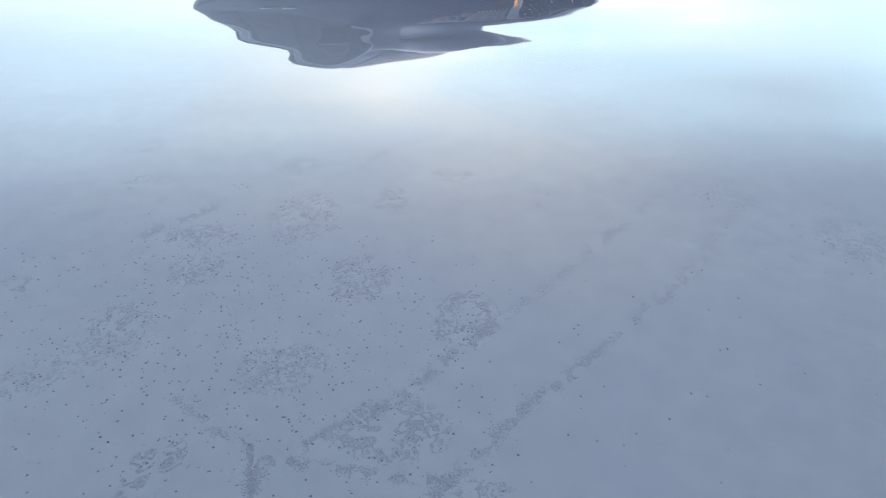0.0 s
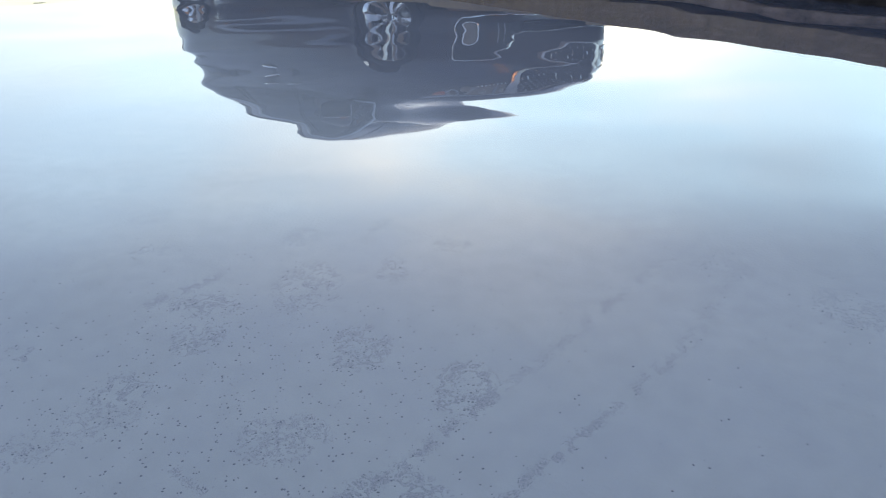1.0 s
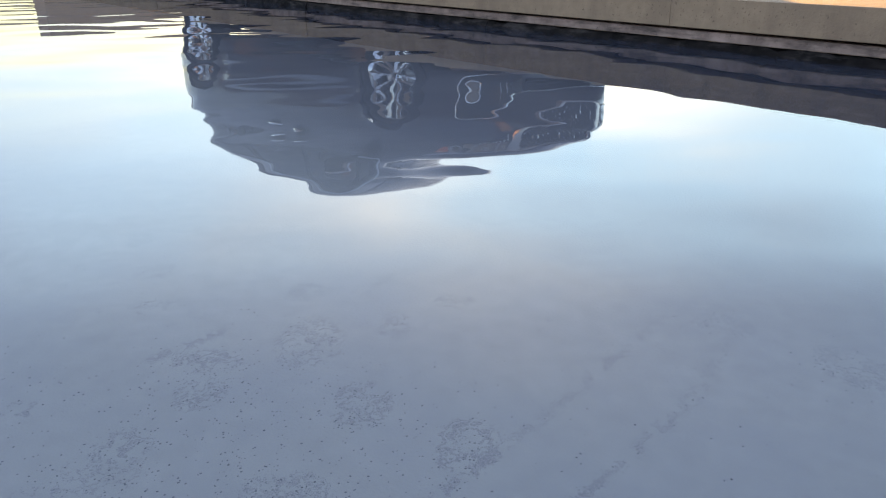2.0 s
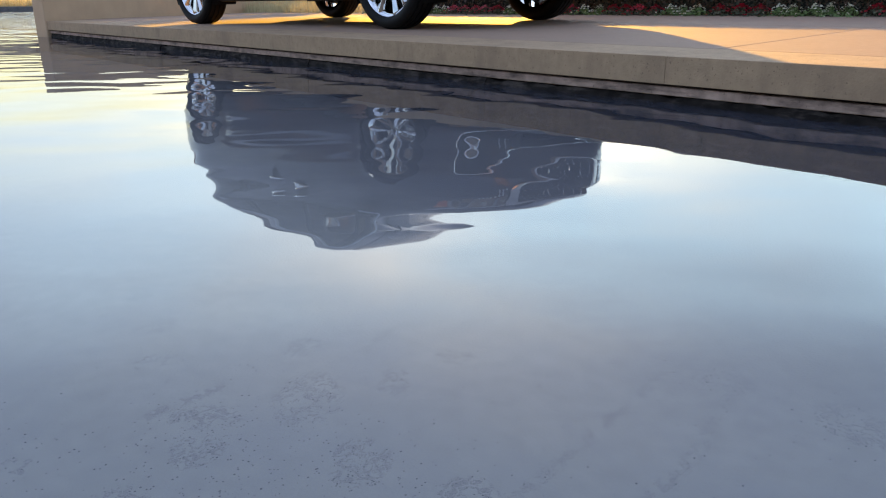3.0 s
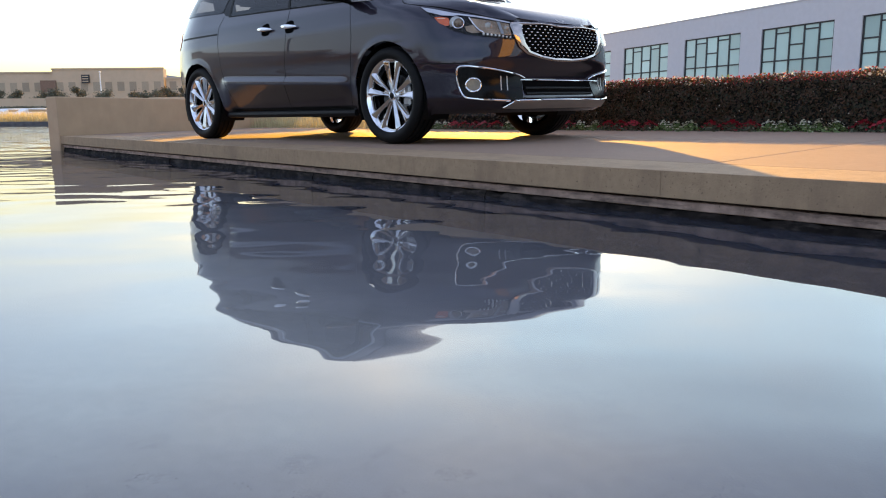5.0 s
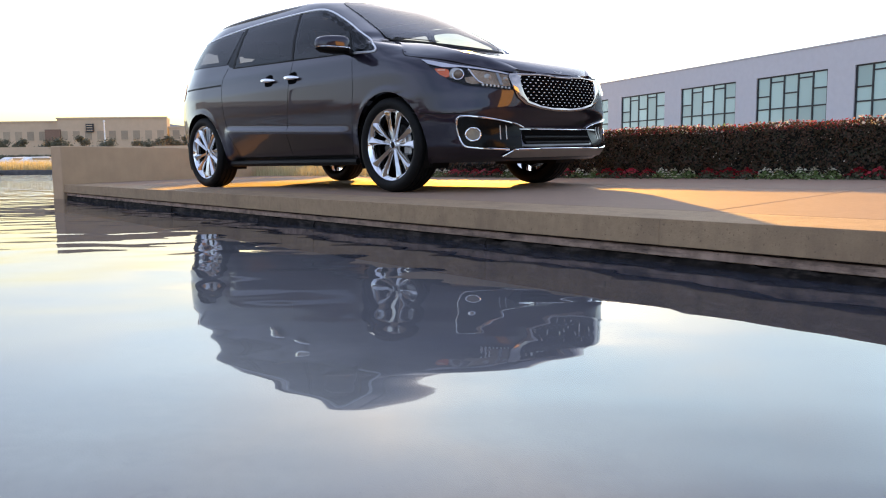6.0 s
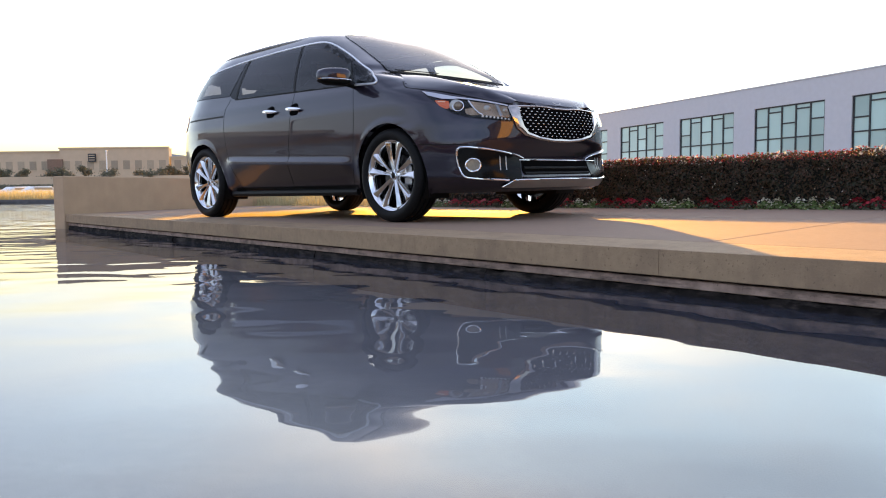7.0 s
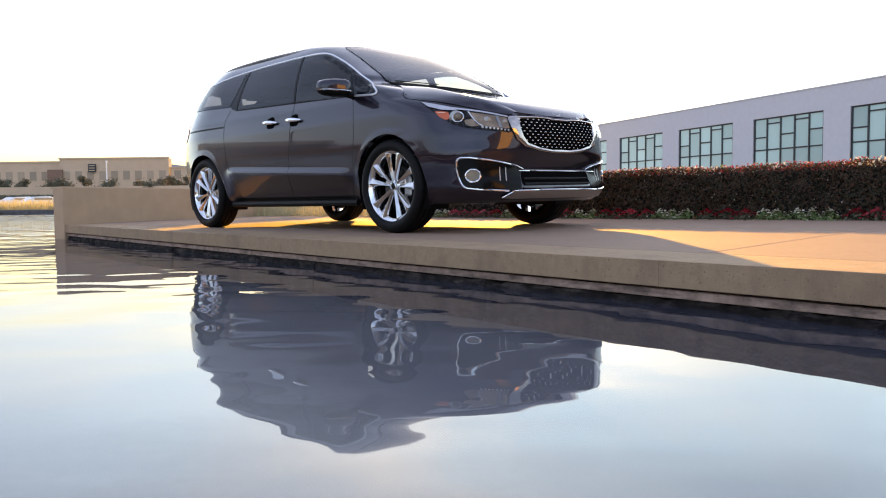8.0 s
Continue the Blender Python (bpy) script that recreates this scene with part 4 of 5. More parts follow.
def bonnet_mesh():
    bm = bmesh.new()
    us = sorted({round(s * a, 4) for s in (-1, 1) for a in [0, 0.1, 0.2, 0.3, 0.4, 0.5, 0.58, 0.64, 0.68, 0.7, 0.72, 0.74, 0.77, 0.81, 0.86, 0.91, 0.96, 0.99, 1.0]})
    rows = [[bm.verts.new(bonnet_point(k / 40, u) + Vector((0, 0, 0.003 - (0.004 if abs(u) == 1 else 0)))) for u in us] for k in range(41)]
    for a, b in zip(rows, rows[1:]):
        for i in range(len(us) - 1):
            bm.faces.new((a[i], a[i + 1], b[i + 1], b[i]))
    rim = [e for e in bm.edges if e.is_boundary]
    for v in bmesh.ops.extrude_edge_only(bm, edges=rim)["geom"]:
        if isinstance(v, bmesh.types.BMVert):
            v.co += Vector((-0.006, 0 if abs(v.co.y) < 0.4 else -math.copysign(0.004, v.co.y), -0.02))
    bmesh.ops.recalc_face_normals(bm, faces=bm.faces[:])
    return bm


part("bonnet", bonnet_mesh(), PAINT, van, "long creased bonnet")
part("cowl", tube([on_screen(-0.7 + 1.4 * k / 24, 1.222, 0.0) for k in range(25)], 0.014, 0.7), BLACK, van, "black cowl below the windscreen")
bm = boxed(-3.95, 0.6, -0.7, 0.7, 0.29, 0.44, 0.03)
for v in bm.verts:
    if v.co.x < -2.0:
        v.co.z += 0.11
part("underbody", bm, BLACK, van, "black underbody")


bm = bmesh.new()
out = [on_nose(p, 0.235, -0.02) for p in range(-52, 53, 4)]
low = [bm.verts.new(v) for v in out]
high = [bm.verts.new((v.x - 0.02, v.y * 0.97, 0.3)) for v in out]
for k in range(len(out) - 1):
    bm.faces.new((low[k], low[k + 1], high[k + 1], high[k]))
bm.faces.new(low), bm.faces.new(high)
part("undertray", bm, BLACK, van, "black bumper undertray")


def both(name, make, material, parent, label=""):
    """A part and its mirror twin on the other side."""
    out = []
    for s in (-1, 1):
        bm = make()
        if s > 0:
            bmesh.ops.scale(bm, vec=(1, -1, 1), verts=bm.verts[:])
            bmesh.ops.reverse_faces(bm, faces=bm.faces[:])
        out.append(part(name, bm, material, parent, label))
    return out


for outline, name, frit in SIDE_GLASS:
    panes = both(name, lambda: patch(outline, on_side, 0.0065, 0.003, 0.06, 0.03), FRONT_TINT if outline in (FRONT, VENT) else TINT, van, "dark tinted glass")
    for p, s in zip(panes, (-1, 1)):
        out = rounded(outline, 0.03)
        bm = ring_panel(out, rounded(shrunk(outline, frit), 0.025), on_side, 0.0025, 0.012)
        if s > 0:
            bmesh.ops.scale(bm, vec=(1, -1, 1), verts=bm.verts[:])
            bmesh.ops.reverse_faces(bm, faces=bm.faces[:])
        part("window_frame", bm, BLACK, p)
both("pillar", lambda: patch([(-2.52, 1.24), (-2.47, 1.205), (-2.39, 1.19), (-2.348, 1.573), (-2.378, 1.568), (-2.44, 1.37)], on_side, 0.004, 0.006, 0.05, 0), GLOSSBLACK, van, "gloss black window pillar")
screen = part("windscreen", patch(SCREEN, on_screen, 0.004, 0.005, 0.06, 0.05), SCREEN_GLASS, van, "sloping clear windscreen")
part("window_frame", ring_panel(rounded(SCREEN, 0.05), rounded(shrunk(SCREEN, 0.007), 0.045), on_screen, 0.005, 0.009), GLOSSBLACK, screen)
both("window_seal", lambda: patch([(-1.333, 1.152), (-1.302, 1.152), (-1.372, 1.588), (-1.402, 1.588)], on_side, 0.009, 0.008, 0.05, 0), BLACK, van, "black seal between the door windows")
both("window_seal", lambda: patch([(-2.395, 1.188), (-2.36, 1.187), (-2.312, 1.577), (-2.345, 1.577)], on_side, 0.009, 0.008, 0.05, 0), BLACK, van, "black seal behind the sliding door window")
both("window_seal", lambda: patch([(-0.446, 1.122), (-0.425, 1.122), (-0.53, 1.345), (-0.552, 1.36)], on_side, 0.009, 0.008, 0.05, 0), BLACK, van, "black quarter light division")
part("rear_window", patch(REAR, on_tail, 0.003, 0.004, 0.06, 0.05), TINT, van, "dark tinted rear window")
part("wiper", tube([on_screen(-0.62 + 0.5 * k / 12, 1.247 + 0.012 * k / 12, 0.014) for k in range(13)], 0.006, 0.6), BLACK, screen, "black wiper blade")
part("seal", tube([on_screen(-0.68 + 1.36 * k / 24, 1.232 + 0.01 * math.sin(math.pi * k / 24), 0.006) for k in range(25)], 0.003), BLACK, screen)

# bright moulding round the side windows
line = [(-3.22, 1.525), (-2.83, 1.56), (-2.3, 1.588), (-1.8, 1.597), (-1.38, 1.593), (-1.14, 1.583), (-0.985, 1.56), (-0.8, 1.486), (-0.545, 1.36), (-0.369, 1.254), (-0.222, 1.176), (-0.166, 1.142), (-0.146, 1.117), (-0.168, 1.102), (-0.22, 1.105), (-0.33, 1.112), (-0.45, 1.119)]
sm = [Vector(p) for p in line]
moulding = []
for i in range(len(sm) - 1):
    p0, p1, p2, p3 = sm[max(i - 1, 0)], sm[i], sm[i + 1], sm[min(i + 2, len(sm) - 1)]
    for k in range(8):
        t = k / 8
        q = 0.5 * ((2 * p1) + (p2 - p0) * t + (2 * p0 - 5 * p1 + 4 * p2 - p3) * t * t + (3 * p1 - p0 - 3 * p2 + p3) * t ** 3)
        moulding.append(tuple(q))
bright = [on_side(x, z, 0.003) for x, z in moulding]
for _ in range(14):
    bright = [bright[0]] + [(a + 2 * b + c) / 4 for a, b, c in zip(bright, bright[1:], bright[2:])] + [bright[-1]]
both("moulding", lambda: tube(bright, 0.0095, 0.8), MOULDING, van, "bright chrome window moulding")
both("belt_strip", lambda: tube([on_side(x, 1.122 - (x + 0.45) * 0.0335, 0.001) for x in np.arange(-2.4, -0.44, 0.04)], 0.006, 0.6), BLACK, van)

# shut lines of the doors, bonnet and bumper
SEAMS = [[(-0.435, 1.1), (-0.41, 0.95), (-0.403, 0.84), (-0.43, 0.65), (-0.46, 0.5), (-0.51, 0.33), (-0.58, 0.26)],
         [(-1.31, 1.15), (-1.33, 1.0), (-1.36, 0.84), (-1.4, 0.6), (-1.44, 0.4), (-1.47, 0.26)],
         [(-2.5, 1.2), (-2.575, 1.1), (-2.58, 1.0), (-2.565, 0.84), (-2.53, 0.66), (-2.47, 0.5), (-2.44, 0.36), (-2.44, 0.26)],
         [(-2.44, 0.3), (-2.0, 0.292), (-1.4, 0.287), (-0.9, 0.283), (-0.55, 0.285)]]
for seam in SEAMS:
    pts = dense(seam, 0.03, False)
    both("shut_line", lambda: tube([on_side(x, z, -0.001) for x, z in pts], 0.0028, seg=6), BLACK, van)
both("slide_track", lambda: patch([(-3.42, 1.033), (-2.6, 1.028), (-2.6, 1.043), (-3.42, 1.048)], on_side, 0.003, 0.01, 0.06, 0), BLACK, van, "black sliding door track")
both("shut_line", lambda: tube([bonnet_point(k / 60, -1) + Vector((0.002, -0.003, -0.003)) for k in range(61)], 0.004, seg=6), BLACK, van)
both("shut_line", lambda: tube([on_nose(p, z, -0.001) for p, z in dense([(68, 0.6), (60, 0.585), (52, 0.578), (45, 0.575)], 1.0, False)], 0.004, seg=6), BLACK, van)


# door handles: bright bar over a flat black patch painted as the hollow's shade
def handle(xc, zc):
    bar = bmesh.new()
    bmesh.ops.create_uvsphere(bar, u_segments=20, v_segments=12, radius=1.0)
    for v in bar.verts:
        u = v.co.x
        p = on_side(xc + 0.128 * u, zc - 0.009 * u, 0.016 + 0.02 * (1 - u * u))
        v.co = p + Vector((0, 0.012 * v.co.y, 0.0185 * v.co.z))
    cup = patch([(xc - 0.07, zc - 0.04), (xc - 0.04, zc - 0.055), (xc + 0.04, zc - 0.055), (xc + 0.07, zc - 0.04), (xc + 0.06, zc + 0.04), (xc + 0.02, zc + 0.055), (xc - 0.06, zc + 0.04)], on_side, 0.002, 0.01, 0.03, 0.02)
    return bar, cup


for xc, zc in ((-1.68, 1.003), (-1.285, 0.995)):
    for s in range(2):
        bar, cup = handle(xc, zc)
        for bm in (bar, cup):
            if s:
                bmesh.ops.scale(bm, vec=(1, -1, 1), verts=bm.verts[:])
                bmesh.ops.reverse_faces(bm, faces=bm.faces[:])
        h = part("handle", bar, CHROME, van, "chrome door handle")
        part("recess_shade", cup, BACKING_AND_SHADE, h)

# headlamps
LAMP = [(64.3, 0.994), (58, 0.972), (50.7, 0.938), (40, 0.905), (28.6, 0.866), (28.0, 0.74), (34, 0.747), (40.4, 0.76), (45.4, 0.775), (50.5, 0.806), (56, 0.878)]
DEG = 0.0175


def disc(face, p, z, r, rise, off):
    """A round lens bulging from the lamp's face."""
    bm = bmesh.new()
    c, n = face(p, z, off), (face(p, z, 0.1) - face(p, z, 0.0)).normalized()
    bmesh.ops.create_uvsphere(bm, u_segments=24, v_segments=12, radius=1.0)
    turn = n.to_track_quat("Z", "Y").to_matrix()
    for v in bm.verts:
        v.co = c + turn @ Vector((v.co.x * r, v.co.y * r, v.co.z * rise))
    return bm


for s in (1, -1):
    def face(p, z, off=0.0):
        return on_nose(s * p, z, off)
    lamp = part("headlamp", patch(LAMP, face, 0.017, 0.017, 0.05, 0.012, DEG), LAMP_GLASS, van, "clear swept-back headlamp")
    part("lamp_bowl", patch(LAMP, face, 0.0015, 0.004, 0.05, 0.012, DEG), LAMP_BLACK, lamp)
    part("daytime_strip", patch([(63.8, 0.99), (58, 0.968), (50.7, 0.934), (40, 0.901), (29.4, 0.862), (29.4, 0.853), (40, 0.889), (48.1, 0.913), (50.5, 0.91), (54.5, 0.917), (60.5, 0.95)], face, 0.013, 0.012, 0.05, 0.004, DEG), BROW, lamp, "pale swept brow strip")
    part("indicator", patch([(57.6, 0.908), (55, 0.907), (51.9, 0.896), (51.3, 0.848), (52.7, 0.837), (55.4, 0.863)], face, 0.006, 0.005, 0.03, 0.012, DEG), AMBER, lamp, "amber indicator lens")
    part("indicator_bulb", patch([(56.2, 0.9), (53.2, 0.897), (53.2, 0.89), (56.2, 0.893)], face, 0.0085, 0.003, 0.03, 0.001, DEG), PALE_AMBER, lamp, "pale bulb behind the amber lens")
    part("projector_housing", disc(face, 49.2, 0.858, 0.048, 0.008, 0.001), SATIN, lamp, "satin projector housing")
    part("projector_ring", tube([face(48.4 + 0.036 * math.cos(a) / DEG, 0.858 + 0.038 * math.sin(a), 0.009) for a in np.arange(0, 6.28, 0.25)], 0.004, closed=True), CHROME, lamp, "chrome ring")
    part("projector", disc(face, 48.4, 0.858, 0.032, 0.011, 0.005), LENS, lamp, "round projector lens")
    part("reflector", patch([(44.4, 0.89), (36.8, 0.87), (29.8, 0.85), (29.0, 0.768), (34, 0.772), (39.8, 0.785), (42, 0.825)], face, 0.005, 0.004, 0.03, 0.006, DEG), WARMCHROME, lamp, "bright inner reflector")
    part("side_reflector", patch([(46.0, 0.832), (43.2, 0.84), (40.6, 0.787), (43.6, 0.783), (45.6, 0.8)], face, 0.004, 0.004, 0.03, 0.006, DEG), WARMCHROME, lamp, "bright side reflector")
    part("reflector_blade", tube([face(p, z, 0.009) for p, z in dense([(44.6, 0.894), (42.3, 0.826), (41.0, 0.8), (39.6, 0.785)], 0.5, False)], 0.006, 0.7, 6), CHROME, lamp, "chrome reflector edge")
    part("reflector_divider", patch([(34.6, 0.866), (33.4, 0.862), (32.0, 0.776), (33.2, 0.778)], face, 0.008, 0.006, 0.03, 0.002, DEG), STEEL, lamp)
    part("bulb", disc(face, 37.8, 0.832, 0.026, 0.006, 0.004), SATIN, lamp, "round inner bulb cap")
    part("bulb", disc(face, 30.9, 0.818, 0.018, 0.006, 0.004), SATIN, lamp, "round inner bulb cap")
    for k in range(8):
        p, z = 39.6 - 1.42 * k, 0.777 - 0.0032 * k
        part("light_diode", disc(face, p, z, 0.0085 - 0.0002 * k, 0.005, 0.008), WHITE, lamp, "white light diode")

    # fog lamp housing with a chrome surround
    FOG = [(49, 0.5), (48.9, 0.54), (44.7, 0.552), (36.8, 0.528), (28.7, 0.505), (23.2, 0.47), (24, 0.31), (31, 0.303), (41, 0.315), (45.7, 0.338), (48.3, 0.395)]
    pod = part("fog_lamp_housing", patch(FOG, face, 0.005, 0.007, 0.05, 0.02, DEG), GLOSSBLACK, van, "gloss black fog lamp housing")
    rim = [(49.3, 0.5), (49.35, 0.53), (49.2, 0.549), (48.3, 0.556), (44.7, 0.556), (38.7, 0.54), (34.3, 0.527), (29.5, 0.511), (25.5, 0.496), (22, 0.472)]
    rim2 = [(49.3, 0.5), (49.2, 0.46), (48.7, 0.413), (47.8, 0.366), (46.6, 0.338), (40.9, 0.323), (34.6, 0.315), (29.9, 0.31)]
    loop = [face(p, z, 0.009) for p, z in dense(rim2[::-1] + rim[1:], 0.5, False)]
    for _ in range(4):
        loop = [loop[0]] + [(a + 2 * b + c) / 4 for a, b, c in zip(loop, loop[1:], loop[2:])] + [loop[-1]]
    part("surround", tube(loop, 0.0072, 0.9), CHROME, pod, "chrome surround")
    part("fog_lamp", patch([(43.4 + 0.042 * math.cos(a) / DEG, 0.425 + 0.042 * math.sin(a)) for a in np.arange(0, 6.28, 0.35)], face, 0.012, 0.012, 0.02, 0, DEG), LENS, pod, "round clear fog lamp")
    part("fog_lamp_ring", tube([face(43.4 + 0.046 * math.cos(a) / DEG, 0.425 + 0.046 * math.sin(a), 0.010) for a in np.arange(0, 6.28, 0.25)], 0.007, closed=True), CHROME, pod, "chrome ring")
    for p in (33.2, 30.6):
        part("fin", patch([(p + 0.22, 0.49), (p - 0.22, 0.482), (p - 0.22, 0.385), (p + 0.22, 0.385)], face, 0.008, 0.012, 0.05, 0.001, DEG), STEEL, pod)

# grille: chrome ring, dark backing and small studs on a diamond grid
INNER = [(23.8, 0.846), (14, 0.857), (8, 0.853), (5, 0.846), (0, 0.846), (-5, 0.846), (-8, 0.853), (-14, 0.857), (-24.6, 0.846), (-25.4, 0.825), (-25.1, 0.77), (-23.8, 0.715), (-20.9, 0.664), (-14, 0.633), (-6, 0.619), (0, 0.621), (6, 0.619), (14, 0.633), (20.6, 0.664), (23.0, 0.715), (24.2, 0.77), (24.6, 0.825)]
OUTER = [(29, 0.862), (14, 0.867), (8, 0.864), (5, 0.858), (0, 0.858), (-5, 0.858), (-8, 0.864), (-14, 0.867), (-29, 0.862), (-29.5, 0.84), (-28.2, 0.77), (-26, 0.69), (-22.2, 0.64), (-14, 0.610), (-6, 0.598), (0, 0.596), (6, 0.598), (14, 0.610), (22.2, 0.64), (26, 0.69), (28.2, 0.77), (29.5, 0.84)]
grille = part("grille", patch(INNER, on_nose, 0.002, 0.006, 0.05, 0, DEG), BACKING_AND_SHADE, van, "black grille with a chrome ring")
part("grille_ring", ring_panel(OUTER, INNER, on_nose, 0.012, 0.03, DEG, 200, 0.004), DARKCHROME, grille, "chrome ring")
stud = bmesh.new()
for vs in bmesh.ops.create_icosphere(stud, subdivisions=1, radius=1.0)["verts"]:
    vs.co = Vector((vs.co.x * 0.005, vs.co.y * 0.012, vs.co.z * 0.006))
sme = bpy.data.meshes.new("stud")
stud.to_mesh(sme)
stud.free()
sme.materials.append(STUD)
sme.shade_smooth()
row = 0
z = 0.64
while z < 0.85:
    y = -0.5 + (0.028 if row % 2 else 0)
    while y < 0.5:
        p = math.degrees(math.atan2(y, nose_x(y, z) + 0.1))
        if inside(shrunk(INNER, 0.006), p, z) and abs(p) < 25:
            o = new("stud", sme)
            o.parent = grille
            o.location = on_nose(p, z, 0.007)
            o.rotation_euler = (0, 0, radians(-p) * 0.8)
        y += 0.056
    z += 0.0225
    row += 1
part("badge", patch([(2.8 * math.cos(a), 0.903 + 0.016 * math.sin(a)) for a in np.arange(0, 6.28, 0.4)], on_nose, 0.004, 0.008, 0.03, 0, DEG), SATIN, van, "plain oval satin badge")

# lower intake and silver skid bar
# no opening here; the shade inside the intake is painted as black
intake = part("intake", patch([(23, 0.455), (0, 0.455), (-23, 0.455), (-31, 0.47), (-33, 0.325), (-23, 0.318), (0, 0.318), (23, 0.318)], on_nose, 0.0015, 0.006, 0.05, 0.01, DEG), BACKING_AND_SHADE, van, "lower air intake, a flat patch with its recess shade painted black")
for z in (0.36, 0.4):
    part("slat", tube([on_nose(p, z, 0.004) for p in range(-22, 23, 2)], 0.009, 1.3), BLACK, intake)
part("intake_strip", tube([on_nose(p, 0.46, 0.003) for p in range(-30, 25, 2)], 0.004), CHROME, intake, "thin chrome strip")
part("skid_bar", patch([(33, 0.258), (27.5, 0.308), (0, 0.312), (-27.5, 0.308), (-36, 0.31), (-36, 0.25), (0, 0.25), (27, 0.25)], on_nose, 0.014, 0.03, 0.04, 0.012, DEG), SATIN, van, "satin silver skid bar")
part("skid_edge", tube([on_nose(p, z, 0.018) for p, z in dense([(32.5, 0.262), (27.5, 0.31), (14, 0.314), (0, 0.315), (-14, 0.314), (-27.5, 0.31)], 1.0, False)], 0.006), CHROME, van, "bright upper edge of the skid bar")
both("bumper_trim", lambda: patch([(-4.0, 0.335), (-3.52, 0.335), (-3.5, 0.46), (-4.0, 0.51)], on_side, 0.004, 0.01, 0.06, 0.02), BLACK, van, "black rear bumper corner")
both("sill_trim", lambda: patch([(-2.56, 0.228), (-0.5, 0.228), (-0.47, 0.3), (-2.52, 0.305)], on_side, 0.004, 0.008, 0.08, 0.01), BLACK, van, "black sill cladding")
both("sill", lambda: tube([(x, -0.89, 0.245) for x in np.arange(-2.6, -0.4, 0.1)], 0.03, 0.8), BLACK, van, "black sill")

# door mirrors
def mirror_point(c, grow=1.0):
    e = [math.copysign(abs(k) ** 0.62, k) * grow for k in c]
    return Vector((max(-0.51, -0.47 + 0.075 * e[0] + 0.035 * e[1]), -1.135 + 0.135 * e[1], 1.172 + (0.074 + 0.008 * e[1]) * e[2] * (1.0 if e[2] > 0 else 0.85)))


def mirror_shell():
    bm = bmesh.new()
    bmesh.ops.create_uvsphere(bm, u_segments=36, v_segments=20, radius=1.0)
    for v in bm.verts:
        v.co = mirror_point(v.co)
    return bm


def mirror_strip():
    pts = []
    for k in range(25):
        a = radians(-80 + 150 * k / 24)
        pts.append(mirror_point((math.cos(a) * 0.985, math.sin(a) * 0.985, -0.17), 1.01))
    return tube(pts, 0.006, 1.0, 6)


def mirror_underside():
    bm = mirror_shell()
    for v in bm.verts:
        v.co = Vector((-0.47, -1.135, 1.172)) + (v.co - Vector((-0.47, -1.135, 1.172))) * 1.012
    bmesh.ops.bisect_plane(bm, geom=bm.verts[:] + bm.edges[:] + bm.faces[:], plane_co=(0, 0, 1.143), plane_no=(0, 0, 1), clear_outer=True)
    return bm


mirrors = both("door_mirror", mirror_shell, PAINT, van, "brown door mirror with a bright strip")
both("mirror_foot", lambda: tube([(-0.44, -0.93, 1.1), (-0.44, -0.97, 1.12), (-0.46, -1.04, 1.135), (-0.47, -1.08, 1.145)], 0.026, 1.0, 10), BLACK, van)
for mr, s in zip(mirrors, (-1, 1)):
    for name, make, material, label in (("mirror_strip", mirror_strip, CHROME, "bright indicator strip"), ("mirror_base", mirror_underside, BLACK, "black underside")):
        bm = make()
        if s > 0:
            bmesh.ops.scale(bm, vec=(1, -1, 1), verts=bm.verts[:])
            bmesh.ops.reverse_faces(bm, faces=bm.faces[:])
        part(name, bm, material, mr, label)

# roof rails, antenna, tail lamps
both("roof_rail", lambda: tube([(x, -(half_width(x, 1.66) - 0.03), 1.655 + 0.04 * math.sin(math.pi * min(1, max(0, (x + 3.2) / 1.85))) ** 0.5) for x in np.arange(-3.2, -1.34, 0.05)], 0.014, 0.9), SATIN, van, "satin roof rail")
both("tail_lamp", lambda: patch([(-3.95, 0.93), (-3.55, 0.95), (-3.5, 1.04), (-3.6, 1.14), (-3.9, 1.16)], on_side, 0.006, 0.01, 0.05, 0.03), RED, van, "red tail lamp")

# cabin
cabin = part("dashboard", boxed(-0.75, -0.45, -0.66, 0.66, 0.85, 1.17, 0.05), TRIM, van, "dark dashboard")
part("cabin_floor", boxed(-3.7, -0.3, -0.68, 0.68, 0.42, 0.46), TRIM, van)


def seat(x, y):
    bm = boxed(x - 0.25, x + 0.27, y - 0.25, y + 0.25, 0.62, 0.8, 0.05)
    b2 = bmesh.new()
    box(b2, -0.07, 0.07, -0.24, 0.24, 0, 0.62, 0.05)
    box(b2, -0.05, 0.05, -0.13, 0.13, 0.64, 0.82, 0.04)
    bmesh.ops.transform(b2, matrix=pose(x - 0.22, y, 0.72, 0, -14, 0), verts=b2.verts[:])
    me = bpy.data.meshes.new("t")
    b2.to_mesh(me)
    b2.free()
    bm.from_mesh(me)
    bpy.data.meshes.remove(me)
    return bm


for x in (-1.25, -2.2, -3.05):
    for y in (-0.4, 0.4):
        part("seat", seat(x, y), TRIM, van, "dark cabin seat")
part("steering_wheel", tube([(-0.86 + 0.06 * math.sin(a), 0.4 + 0.18 * math.cos(a), 1.02 + 0.17 * math.sin(a)) for a in np.arange(0, 6.28, 0.25)], 0.015, closed=True), TRIM, van)


